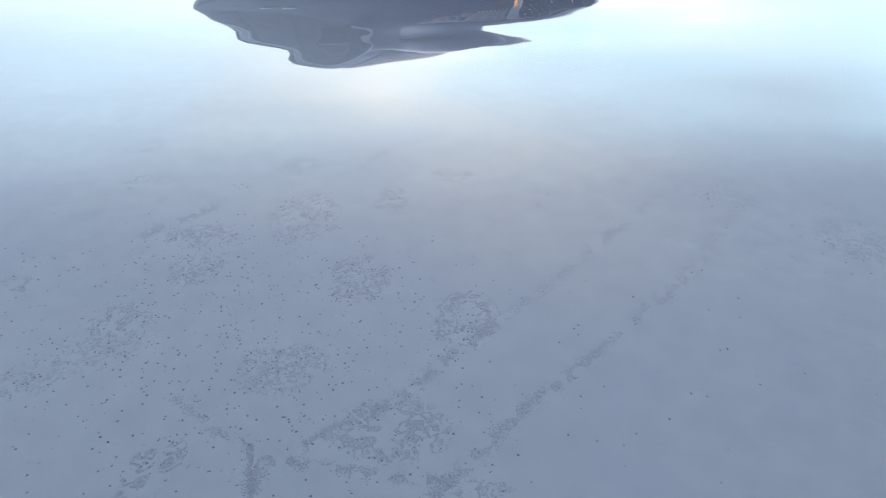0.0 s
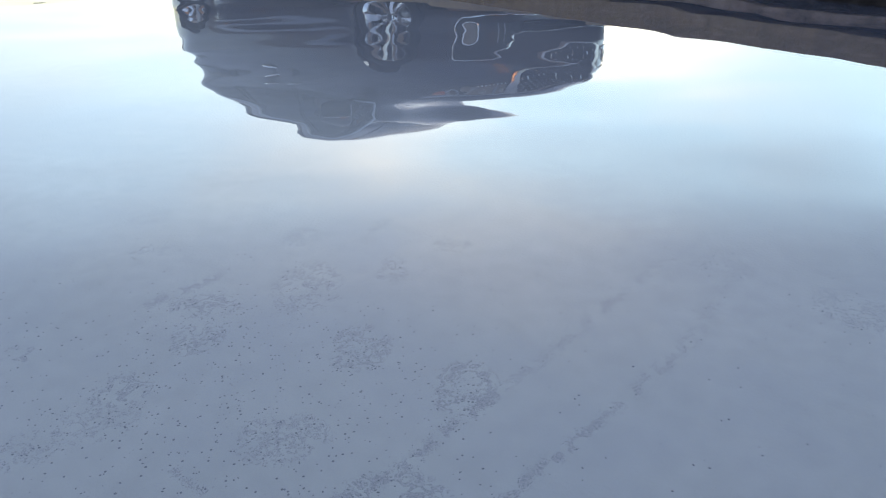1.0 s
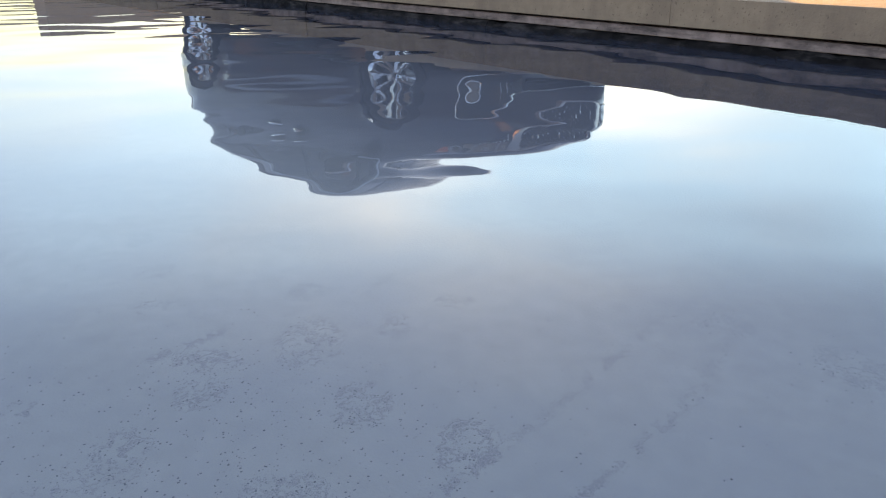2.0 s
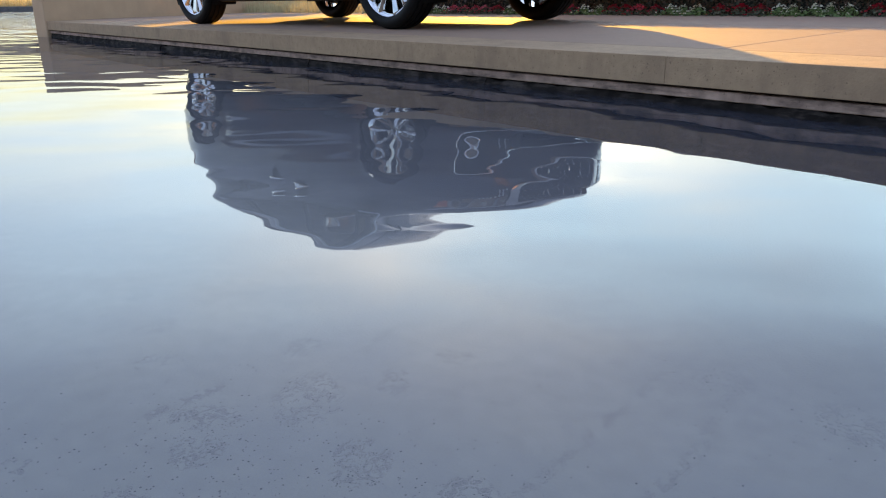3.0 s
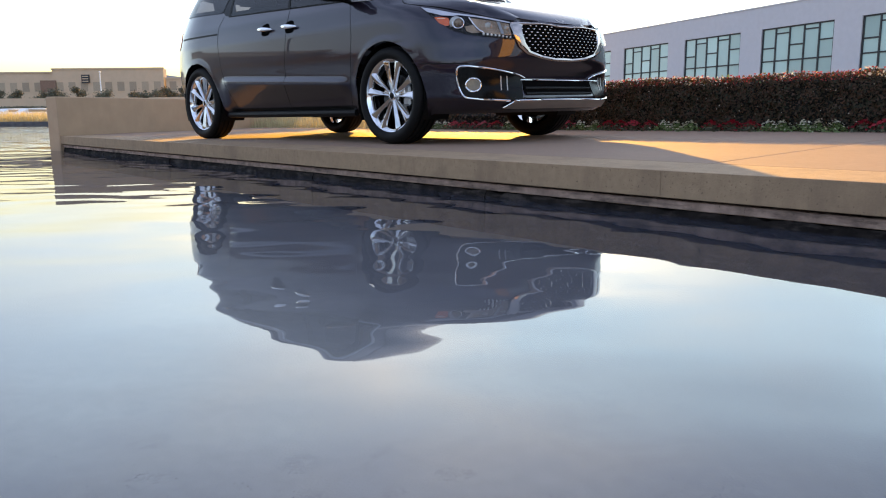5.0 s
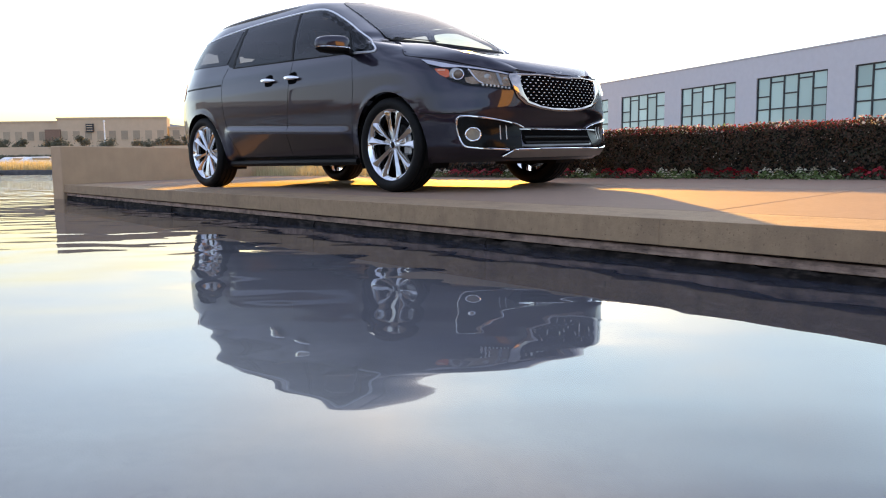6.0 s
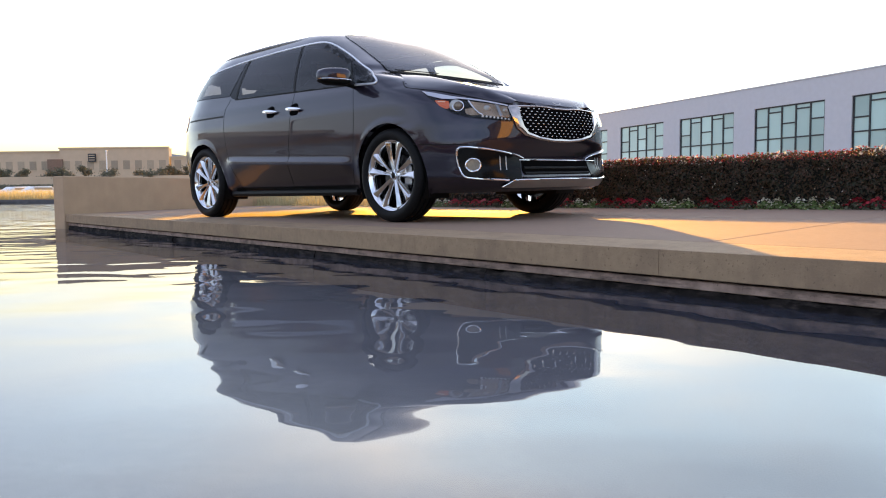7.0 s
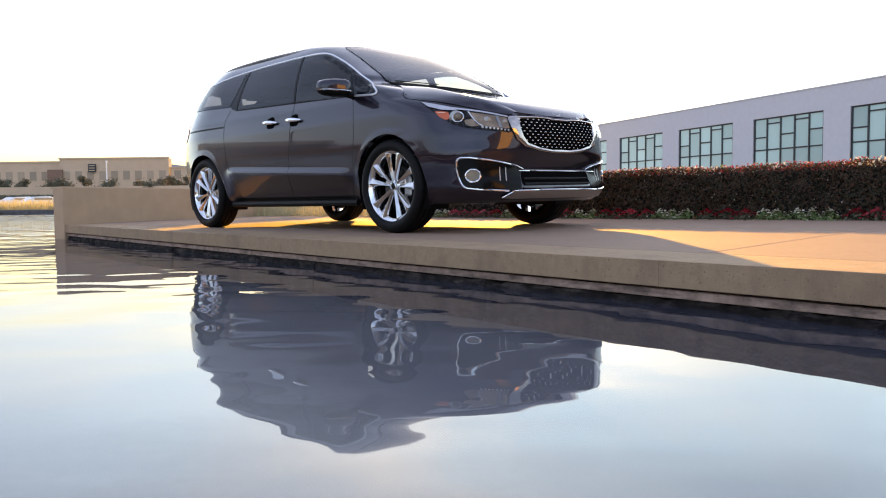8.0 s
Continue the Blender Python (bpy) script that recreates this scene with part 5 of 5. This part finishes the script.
# wheels
def revolve(profile, seg=72):
    """Revolves (y, radius) pairs round the y axis."""
    bm = bmesh.new()
    rings = [[bm.verts.new((r * math.cos(2 * math.pi * k / seg), y, r * math.sin(2 * math.pi * k / seg))) for k in range(seg)] for y, r in profile]
    for a, b in zip(rings, rings[1:]):
        for k in range(seg):
            bm.faces.new((a[k], a[(k + 1) % seg], b[(k + 1) % seg], b[k]))
    bmesh.ops.recalc_face_normals(bm, faces=bm.faces[:])
    return bm


def spoke(ang, side):
    """One blade of a twin spoke, broad at the rim and narrow at the hub; the outer face is at -y."""
    bm = bmesh.new()
    stations = [(0.028, 0.010, -0.048, 0.010), (0.07, 0.0155, -0.060, 0.0195), (0.11, 0.0195, -0.067, 0.029), (0.15, 0.023, -0.072, 0.039), (0.19, 0.027, -0.077, 0.049), (0.225, 0.031, -0.081, 0.058), (0.252, 0.036, -0.085, 0.066), (0.262, 0.042, -0.085, 0.069)]
    rings = []
    c, t = Vector((math.cos(ang), 0, math.sin(ang))), Vector((-math.sin(ang), 0, math.cos(ang)))
    for r, hw, y, off in stations:
        shape = ((-1.0, 0.045), (-0.97, 0.010), (-0.9, 0.004), (0.05, -0.012), (0.2, -0.013), (0.34, -0.010), (0.97, 0.012), (1.0, 0.045))
        rr = math.sqrt(max(r * r - off * off, 0.0001)) if r > 0.2 else r
        rings.append([bm.verts.new(c * rr + t * side * (off + d * hw) + Vector((0, y + dy, 0))) for d, dy in shape])
    m = len(rings[0])
    for p, q in zip(rings, rings[1:]):
        for k in range(m):
            bm.faces.new((p[k], p[(k + 1) % m], q[(k + 1) % m], q[k]))
    bm.faces.new(rings[0]), bm.faces.new(rings[-1])
    bmesh.ops.recalc_face_normals(bm, faces=bm.faces[:])
    return bm


def web(ang):
    """The sunken bridge between the two blades of a spoke near the hub."""
    bm = bmesh.new()
    c, t = Vector((math.cos(ang), 0, math.sin(ang))), Vector((-math.sin(ang), 0, math.cos(ang)))
    rings = [[bm.verts.new(c * r + t * d * w + Vector((0, y, 0))) for d, y in ((-1, -0.02), (-1, yy), (0, yy + 0.006), (1, yy), (1, -0.02))] for r, w, yy in ((0.04, 0.012, -0.045), (0.08, 0.018, -0.048), (0.12, 0.024, -0.05), (0.135, 0.02, -0.038))]
    for p, q in zip(rings, rings[1:]):
        for k in range(5):
            bm.faces.new((p[k], p[(k + 1) % 5], q[(k + 1) % 5], q[k]))
    bm.faces.new(rings[0]), bm.faces.new(rings[-1])
    bmesh.ops.recalc_face_normals(bm, faces=bm.faces[:])
    return bm


TYRE_PROF = [(0.085, 0.268), (0.108, 0.286), (0.119, 0.313), (0.116, 0.338), (0.104, 0.356), (0.094, 0.363), (0.078, 0.367), (0.076, 0.360), (0.068, 0.360), (0.066, 0.369), (0.03, 0.371), (0.028, 0.362), (0.02, 0.362), (0.018, 0.371)]
TYRE_PROF = TYRE_PROF + [(-y, r) for y, r in TYRE_PROF[::-1]]
SPOKE_AT = radians(85.5)
first = part("wheel", revolve([(0.1, 0.252), (-0.03, 0.246), (-0.07, 0.251), (-0.078, 0.256), (-0.086, 0.262), (-0.093, 0.27), (-0.098, 0.277), (-0.094, 0.281), (-0.08, 0.275)]), CHROME, van, "chrome alloy wheel with forked spokes")
part("tyre", revolve(TYRE_PROF), TYRE, first, "black tyre")
for k in range(5):
    for side in (-1, 1):
        part("spoke", spoke(SPOKE_AT + 2 * math.pi * k / 5, side), WHEELCHROME, first)
    part("spoke_web", web(SPOKE_AT + 2 * math.pi * k / 5), DARKCHROME, first)
part("hub_cap", revolve([(-0.03, 0.062), (-0.05, 0.06), (-0.054, 0.045), (-0.056, 0.034), (-0.068, 0.031), (-0.072, 0.026), (-0.07, 0.024)], 32), CHROME, first)
part("hub_badge", revolve([(-0.06, 0.025), (-0.0705, 0.024), (-0.072, 0.012), (-0.0725, 0.001)], 24), GLOSSBLACK, first, "dark round hub badge")
part("brake_disc", revolve([(0.0, 0.02), (-0.012, 0.165), (0.0, 0.17), (0.012, 0.165)], 40), DISC, first, "dark grey brake disc")
part("brake_caliper", boxed(0.09, 0.17, -0.04, 0.03, -0.08, 0.08, 0.015), STEEL, first)
part("inner_barrel", revolve([(0.09, 0.2), (0.03, 0.215), (0.02, 0.1), (0.02, 0.01)], 40), BLACK, first)
for k in range(5):
    a = SPOKE_AT + 2 * math.pi * (k + 0.5) / 5
    b = part("lug_nut", revolve([(-0.05, 0.011), (-0.062, 0.01), (-0.064, 0.001)], 8), STEEL, first)
    b.location = (0.042 * math.cos(a), 0, 0.042 * math.sin(a))
first.location = (0, -0.86, AXLE_Z)
for x, s, turn in ((-WB, -1, 23), (0, 1, 0), (-WB, 1, 40)):
    copy_thing(first, pose(x, s * 0.86, AXLE_Z, 0, turn, 0 if s < 0 else 180))
for x in (0, -WB):
    for s in (-1, 1):
        bm = bmesh.new()
        n = 24
        rows = [[bm.verts.new((x + ARCH * math.cos(math.pi * (k / n * 1.3 - 0.15)), s * y, AXLE_Z + ARCH * math.sin(math.pi * (k / n * 1.3 - 0.15)))) for k in range(n + 1)] for y in (0.95, 0.68)]
        for k in range(n):
            bm.faces.new((rows[0][k], rows[0][k + 1], rows[1][k + 1], rows[1][k]))
        bm.faces.new(rows[1])
        part("arch_liner", bm, BLACK, van)

# ---- trees, banks and hills over the pond ----
for i, (d, u, h, w) in enumerate(((105, -0.58, 4.6, 1.0), (100, -0.555, 4.6, 0.8), (98, -0.521, 3.9, 1.3), (97, -0.495, 4.05, 1.5), (103, -0.469, 4.9, 0.9), (96, -0.446, 3.9, 1.4),
                                  (100, -0.398, 4.1, 1.0), (97, -0.379, 3.85, 1.5), (101, -0.366, 4.6, 0.8), (103, -0.351, 4.6, 1.0), (100, -0.335, 4.5, 1.0), (99, -0.31, 4.2, 1.2), (101, -0.27, 4.4, 1.2))):
    tree(across(d) @ pose(d * u, 0, -0.05), h, w, 30 + i, FARLEAF, "small leafy tree before the tan building")
tagged(part("far_wall", boxed(-70, -30, 0, 0.5, -0.1, 3.0, 0), TAN), "low pale wall before the far building", "wall", kind="structure").matrix_world = across(96) @ pose(0, 0, 0)
for a, b in ((-57, -50), (-49.5, -43)):
    pts = []
    rn = random.Random(int(-a))
    for _ in range(2600):
        pts.append(((rn.uniform(a, b), rn.uniform(0, 1.2), rn.uniform(0.2, 1.75)), (0, -1, 0.5)))
    far_hedge = tagged(new("far_hedge"), "dark clipped shrubs across the pond", "hedge", kind="stuff")
    far_hedge.matrix_world = across(84)
    part("core", boxed(a, b, 0.2, 1.2, -0.05, 1.55, 0.1), BARK, far_hedge)
    scatter("foliage", pts, 0.16, FARLEAF, far_hedge, 5)
parked = tagged(new("parked_car"), "white car parked far across the pond", "car")
parked.matrix_world = across(80) @ pose(-42.4, 0, 0.1, 0, 0, 52)
prof = [(-2.1, 0.35), (-2.15, 0.8), (-1.7, 0.98), (-1.1, 1.4), (0.6, 1.45), (1.3, 1.02), (2.1, 0.85), (2.2, 0.4)]
bm = bmesh.new()
sides = [[bm.verts.new((x, y, z)) for x, z in prof] for y in (-0.85, 0.85)]
bm.faces.new(sides[0]), bm.faces.new(sides[1][::-1])
for k in range(len(prof)):
    q = (k + 1) % len(prof)
    bm.faces.new((sides[0][k], sides[1][k], sides[1][q], sides[0][q]))
bmesh.ops.bevel(bm, geom=bm.edges[:], offset=0.08, segments=2, affect="EDGES", profile=0.6)
bmesh.ops.recalc_face_normals(bm, faces=bm.faces[:])
part("body", bm, WHITE, parked)
part("window", boxed(-1.15, 0.75, -0.87, 0.87, 1.02, 1.32, 0.05), FARPANE, parked)
for x in (-1.35, 1.35):
    for y in (-0.8, 0.8):
        w = part("wheel", revolve([(-0.1, 0.02), (-0.1, 0.3), (-0.08, 0.33), (0.08, 0.33), (0.1, 0.3), (0.1, 0.02)], 20), TYRE, parked)
        w.location = (x, y, 0.33)
copy_thing(parked, across(81) @ pose(-45.2, 0, 0.1, 0, 0, 60))

bank = tagged(part("far_bank", boxed(-80, 10, 0, 1.0, -0.6, 0.16, 0.05), FARBANK), "dark stone bank at the far shore", "bank", kind="structure")
bank.matrix_world = across(59.5)
berm = tagged(part("far_lawn", boxed(-80, 10, 0.9, 24, -0.2, 0.13, 0), GRASS), "dry ground behind the far bank", "ground", kind="structure")
berm.matrix_world = across(59.5)
grass_stand("dry_grass", -48, -14, 1.5, 9, 0.1, 0.95, 15000, "golden dry grass along the far shore", across(59.5), 8, 0.05)

bm = bmesh.new()
lo, hi = [], []
for k in range(120):
    u = -1.1 + 1.0 * k / 119
    h = 118 + 14 * noise.noise((u * 6, 1, 0)) + 5 * noise.noise((u * 19, 4, 0)) - 60 * ease(-0.45, -0.15, u)
    lo.append(bm.verts.new((u * 1800, 0, -1))), hi.append(bm.verts.new((u * 1800, 220, h)))
for k in range(119):
    bm.faces.new((lo[k], lo[k + 1], hi[k + 1], hi[k]))
hills = tagged(part("far_hills", bm, HILL), "hazy low hills on the horizon", "hills", kind="structure")
hills.matrix_world = across(1800)

# planted shore behind the viewpoint
for i, (x, y, h) in enumerate(((-47, -21, 2.6), (-38, -27, 3.0), (-29, -26, 2.4), (-16, -27, 2.8), (-6, -28, 2.6), (9, -27, 3.0))):
    tree(pose(x, y, -0.05), h, 1.5, 80 + i, OLIVE if i % 3 else LEAF, "small leafy tree on the near shore")

pts = []
rn = random.Random(9)
for _ in range(9000):
    pts.append(((rn.uniform(-62, 7), -18.5 + rn.uniform(-0.5, 0.7), 0.0), (0, 1, 0.4)))
pts = [((x, y, rn.random() * (1.15 + 0.7 * noise.noise((x * 0.22, 2, 1)) + 0.4 * noise.noise((x * 0.9, 5, 1)))), w) for (x, y, z), w in pts]
shore_hedge = tagged(new("shore_hedge"), "dark hedge along the shore behind the viewpoint", "hedge", kind="stuff")
part("core", boxed(-62, 7, -19.0, -18.2, -0.06, 0.6, 0.1), SHADE_AND_SOIL, shore_hedge)
scatter("foliage", pts, 0.12, LEAF, shore_hedge, 6)
# unseen trees added so their crowns cut the sun on the terrace
for y0, y1, top in ((3.0, 4.9, 1.76), (4.95, 6.4, 1.45)):
    pts = [((rn.uniform(-10.1, -9.1), rn.uniform(y0, y1), rn.uniform(1.22, top)), (0.4, -0.5, 0.5)) for _ in range(1500)]
    shade_tree = tagged(new("tree"), "unseen flat-crowned tree added behind the wall to shade the terrace", "tree")
    part("trunk", tube([(-9.6, (y0 + y1) / 2, -0.06), (-9.58, (y0 + y1) / 2 + 0.03, 0.6), (-9.6, (y0 + y1) / 2, 1.35)], 0.05, 1.0, 8), BARK, shade_tree)
    part("crown_core", boxed(-9.95, -9.25, y0 + 0.05, y1 - 0.05, 1.3, top - 0.06, 0.1), SHADE_AND_SOIL, shade_tree)
    scatter("crown", pts, 0.05, LEAF, shade_tree, 7)

shore_office = tagged(new("shore_building"), "small brick-brown building on the near shore", "building")
shore_office.matrix_world = pose(-41, -24.5, 0, 0, 0, -58)
part("wall", boxed(-4.5, 4.5, -5, 0, -0.06, 3.4, 0.05), BRICK, shore_office)
part("roof", boxed(-4.9, 4.9, -5.4, 0.4, 3.4, 3.75, 0.05), TAN, shore_office)
for k in range(3):
    part("window", boxed(-3.6 + 2.7 * k, -1.9 + 2.7 * k, -0.05, 0.06, 1.0, 2.4, 0.02), DARKFRAME, shore_office)
pale_office = tagged(new("shore_building"), "pale tan block on the near shore", "building")
pale_office.matrix_world = pose(-52, -23, 0, 0, 0, -62)
part("wall", boxed(-2.5, 2.5, -4, 0, -0.06, 4.6, 0.05), TAN, pale_office)
part("roof", boxed(-2.8, 2.8, -4.3, 0.3, 4.6, 4.9, 0.05), BRICK, pale_office)
lamp_post = tagged(new("street_lamp"), "tall street lamp with a curved arm on the near shore", "street lamp")
lamp_post.matrix_world = pose(-33, -21.6, -0.05, 0, 0, -55)
part("post", tube([(0, 0, 0), (0, 0, 2.6), (0.05, 0, 3.6), (0.25, 0, 4.2), (0.65, 0, 4.55), (1.2, 0, 4.6)], 0.07, 1.0, 8), DARKFRAME, lamp_post)
part("lamp_head", boxed(1.1, 1.75, -0.14, 0.14, 4.5, 4.62, 0.03), DARKFRAME, lamp_post)

east_office = tagged(new("shore_building"), "tan building in shade on the bank ahead of the minivan", "building")
east_office.matrix_world = pose(34, -7, 0, 0, 0, 50)
part("wall", boxed(0, 12, -13, 13, 2.6, 8.4, 0.1), TAN, east_office)
part("base", boxed(0.4, 11.6, -12.6, 12.6, -0.06, 2.59, 0.1), DARKFRAME, east_office, "dark band set back below the tan wall")
part("roof", boxed(-0.3, 12.3, -13.3, 13.3, 8.4, 8.7, 0.05), BRICK, east_office)
for k in range(5):
    part("window", boxed(-0.05, 0.1, -7.6 + 3.3 * k, -5.8 + 3.3 * k, 4.4, 6.4, 0.02), DARKFRAME, east_office)

# ---- silt and grit on the pond floor ----
rn = random.Random(77)
grit, fine, dusky = [], [], []
ALONG, OVER = (0.704, 0.71), (-0.717, 0.697)


def blot(x, y, rx, ry, n, dense=1.0, hollow=0.0):
    """A scuffed patch of settled silt in torn curls; hollow leaves its middle bare."""
    for _ in range(int(n * dense * 2.4)):
        a, r = rn.uniform(0, 6.28), hollow + (1 - hollow) * rn.random() ** 0.55 + rn.gauss(0, 0.07)
        u, v = rx * r * math.cos(a), ry * r * math.sin(a)
        px, py = x + u * ALONG[0] + v * OVER[0], y + u * ALONG[1] + v * OVER[1]
        curl = noise.noise((px * 55, py * 55, 1.5)) + 0.6 * noise.noise((px * 120, py * 120, 4.5))
        if abs(curl) < 0.16 or curl > 0.42:
            (dusky if rn.random() < 0.22 else fine).append((px, py))
    for _ in range(n // 130):
        grit.append((x + rn.gauss(0, rx * 0.8) * ALONG[0] + rn.gauss(0, ry * 0.8) * OVER[0], y + rn.gauss(0, rx * 0.8) * ALONG[1] + rn.gauss(0, ry * 0.8) * OVER[1]))


def trail(pts, wide, n, dark=0.15):
    """A broken line of silt dragged along the floor."""
    for _ in range(int(n * 2.2)):
        k = rn.randrange(len(pts) - 1)
        t = rn.random()
        x = pts[k][0] + (pts[k + 1][0] - pts[k][0]) * t + rn.gauss(0, wide)
        y = pts[k][1] + (pts[k + 1][1] - pts[k][1]) * t + rn.gauss(0, wide)
        if noise.noise((x * 60, y * 60, 7.7)) > -0.15:
            (dusky if rn.random() < dark else fine).append((x, y))


# twin drag lines and their branches
trail(((4.0, -3.64), (3.99, -3.78), (4.005, -3.91), (4.01, -3.98), (4.026, -4.09), (4.032, -4.217)), 0.007, 2200)
trail(((4.032, -4.217), (4.034, -4.27), (4.04, -4.323), (4.048, -4.383), (4.043, -4.443), (4.032, -4.494), (4.035, -4.57)), 0.005, 2600, 0.3)
trail(((4.097, -3.674), (4.103, -3.76), (4.138, -3.91), (4.15, -4.005), (4.15, -4.06)), 0.008, 1500)
trail(((4.15, -4.06), (4.155, -4.174), (4.157, -4.242), (4.155, -4.308), (4.162, -4.37), (4.17, -4.435), (4.174, -4.47)), 0.005, 2400, 0.3)
trail(((3.973, -4.541), (4.003, -4.55), (4.033, -4.572), (4.055, -4.585)), 0.0035, 800, 0.7)
trail(((4.003, -4.55), (4.04, -4.534), (4.082, -4.503), (4.129, -4.471), (4.166, -4.439)), 0.004, 1100, 0.6)
trail(((3.865, -4.57), (3.895, -4.566), (3.935, -4.561), (3.969, -4.562)), 0.004, 330, 0.4)
trail(((3.512, -4.43), (3.507, -4.366), (3.506, -4.30)), 0.007, 1500)
trail(((3.552, -4.067), (3.544, -4.015), (3.532, -3.958)), 0.012, 700, 0.0)
# torn prints
blot(3.998, -4.237, 0.041, 0.056, 4200, 1.0, 0.3)
blot(4.02, -4.265, 0.034, 0.016, 1500)
blot(3.83, -4.274, 0.042, 0.057, 3400, 1.0, 0.2)
blot(3.576, -4.366, 0.055, 0.034, 3200)
blot(3.635, -4.223, 0.055, 0.084, 4200)
blot(3.649, -4.42, 0.038, 0.042, 2600)
blot(3.69, -4.545, 0.036, 0.036, 1700)
blot(3.726, -4.589, 0.05, 0.048, 1700)
blot(3.513, -4.607, 0.034, 0.022, 900)
blot(3.724, -4.67, 0.036, 0.036, 900)
blot(3.914, -4.455, 0.055, 0.045, 2600)
blot(4.079, -4.431, 0.06, 0.045, 5200)
blot(3.947, -4.647, 0.013, 0.042, 1700)
blot(3.952, -4.612, 0.012, 0.026, 700)
blot(4.271, -3.704, 0.052, 0.066, 3600)
blot(4.072, -3.715, 0.052, 0.044, 1600)
blot(3.695, -3.958, 0.036, 0.026, 900)
blot(3.192, -4.268, 0.045, 0.036, 1100)
blot(3.474, -4.126, 0.037, 0.038, 1000)
blot(3.688, -4.091, 0.028, 0.046, 900)
blot(3.341, -4.341, 0.041, 0.03, 700)
blot(4.197, -4.424, 0.03, 0.012, 500)
blot(3.005, -4.227, 0.03, 0.045, 500)
for _ in range(620):
    grit.append((3.84 + rn.gauss(0, 0.16), -4.44 + rn.gauss(0, 0.13)))
for _ in range(520):
    grit.append((rn.uniform(3.0, 4.6), rn.uniform(-4.95, -3.7)))
for _ in range(420):
    grit.append((3.75 + rn.gauss(0, 0.22), -4.55 + rn.gauss(0, 0.2)))
for _ in range(3500):
    fine.append((rn.uniform(2.6, 5.2), rn.uniform(-5.2, -3.0)))


def specks(name, pts, size, material, label, tall=0.6):
    verts, faces = [], []
    for x, y in pts:
        k = size * rn.uniform(0.5, 1.3)
        b, a, e = len(verts), rn.uniform(0, 6.28), rn.uniform(0.5, 1.0)
        for j in range(5):
            u, v = k * math.cos(j * 1.2566), k * e * math.sin(j * 1.2566)
            verts.append((x + u * math.cos(a) - v * math.sin(a), y + u * math.sin(a) + v * math.cos(a), FLOOR_Z))
        verts.append((x, y, FLOOR_Z + k * tall))
        faces += [(b + j, b + (j + 1) % 5, b + 5) for j in range(5)]
    me = bpy.data.meshes.new(name)
    me.from_pydata(verts, [], faces)
    me.materials.append(material)
    return tagged(new(name, me), label, "silt", kind="stuff")


specks("grit", grit, 0.0015, SILT, "dark grit scattered on the pond floor")
specks("silt", fine, 0.00085, FINESILT, "fine grey silt in scuffed trails on the pond floor", 0.12)
specks("silt", dusky, 0.00085, DUSKSILT, "darker silt grains in the trails on the pond floor", 0.15)
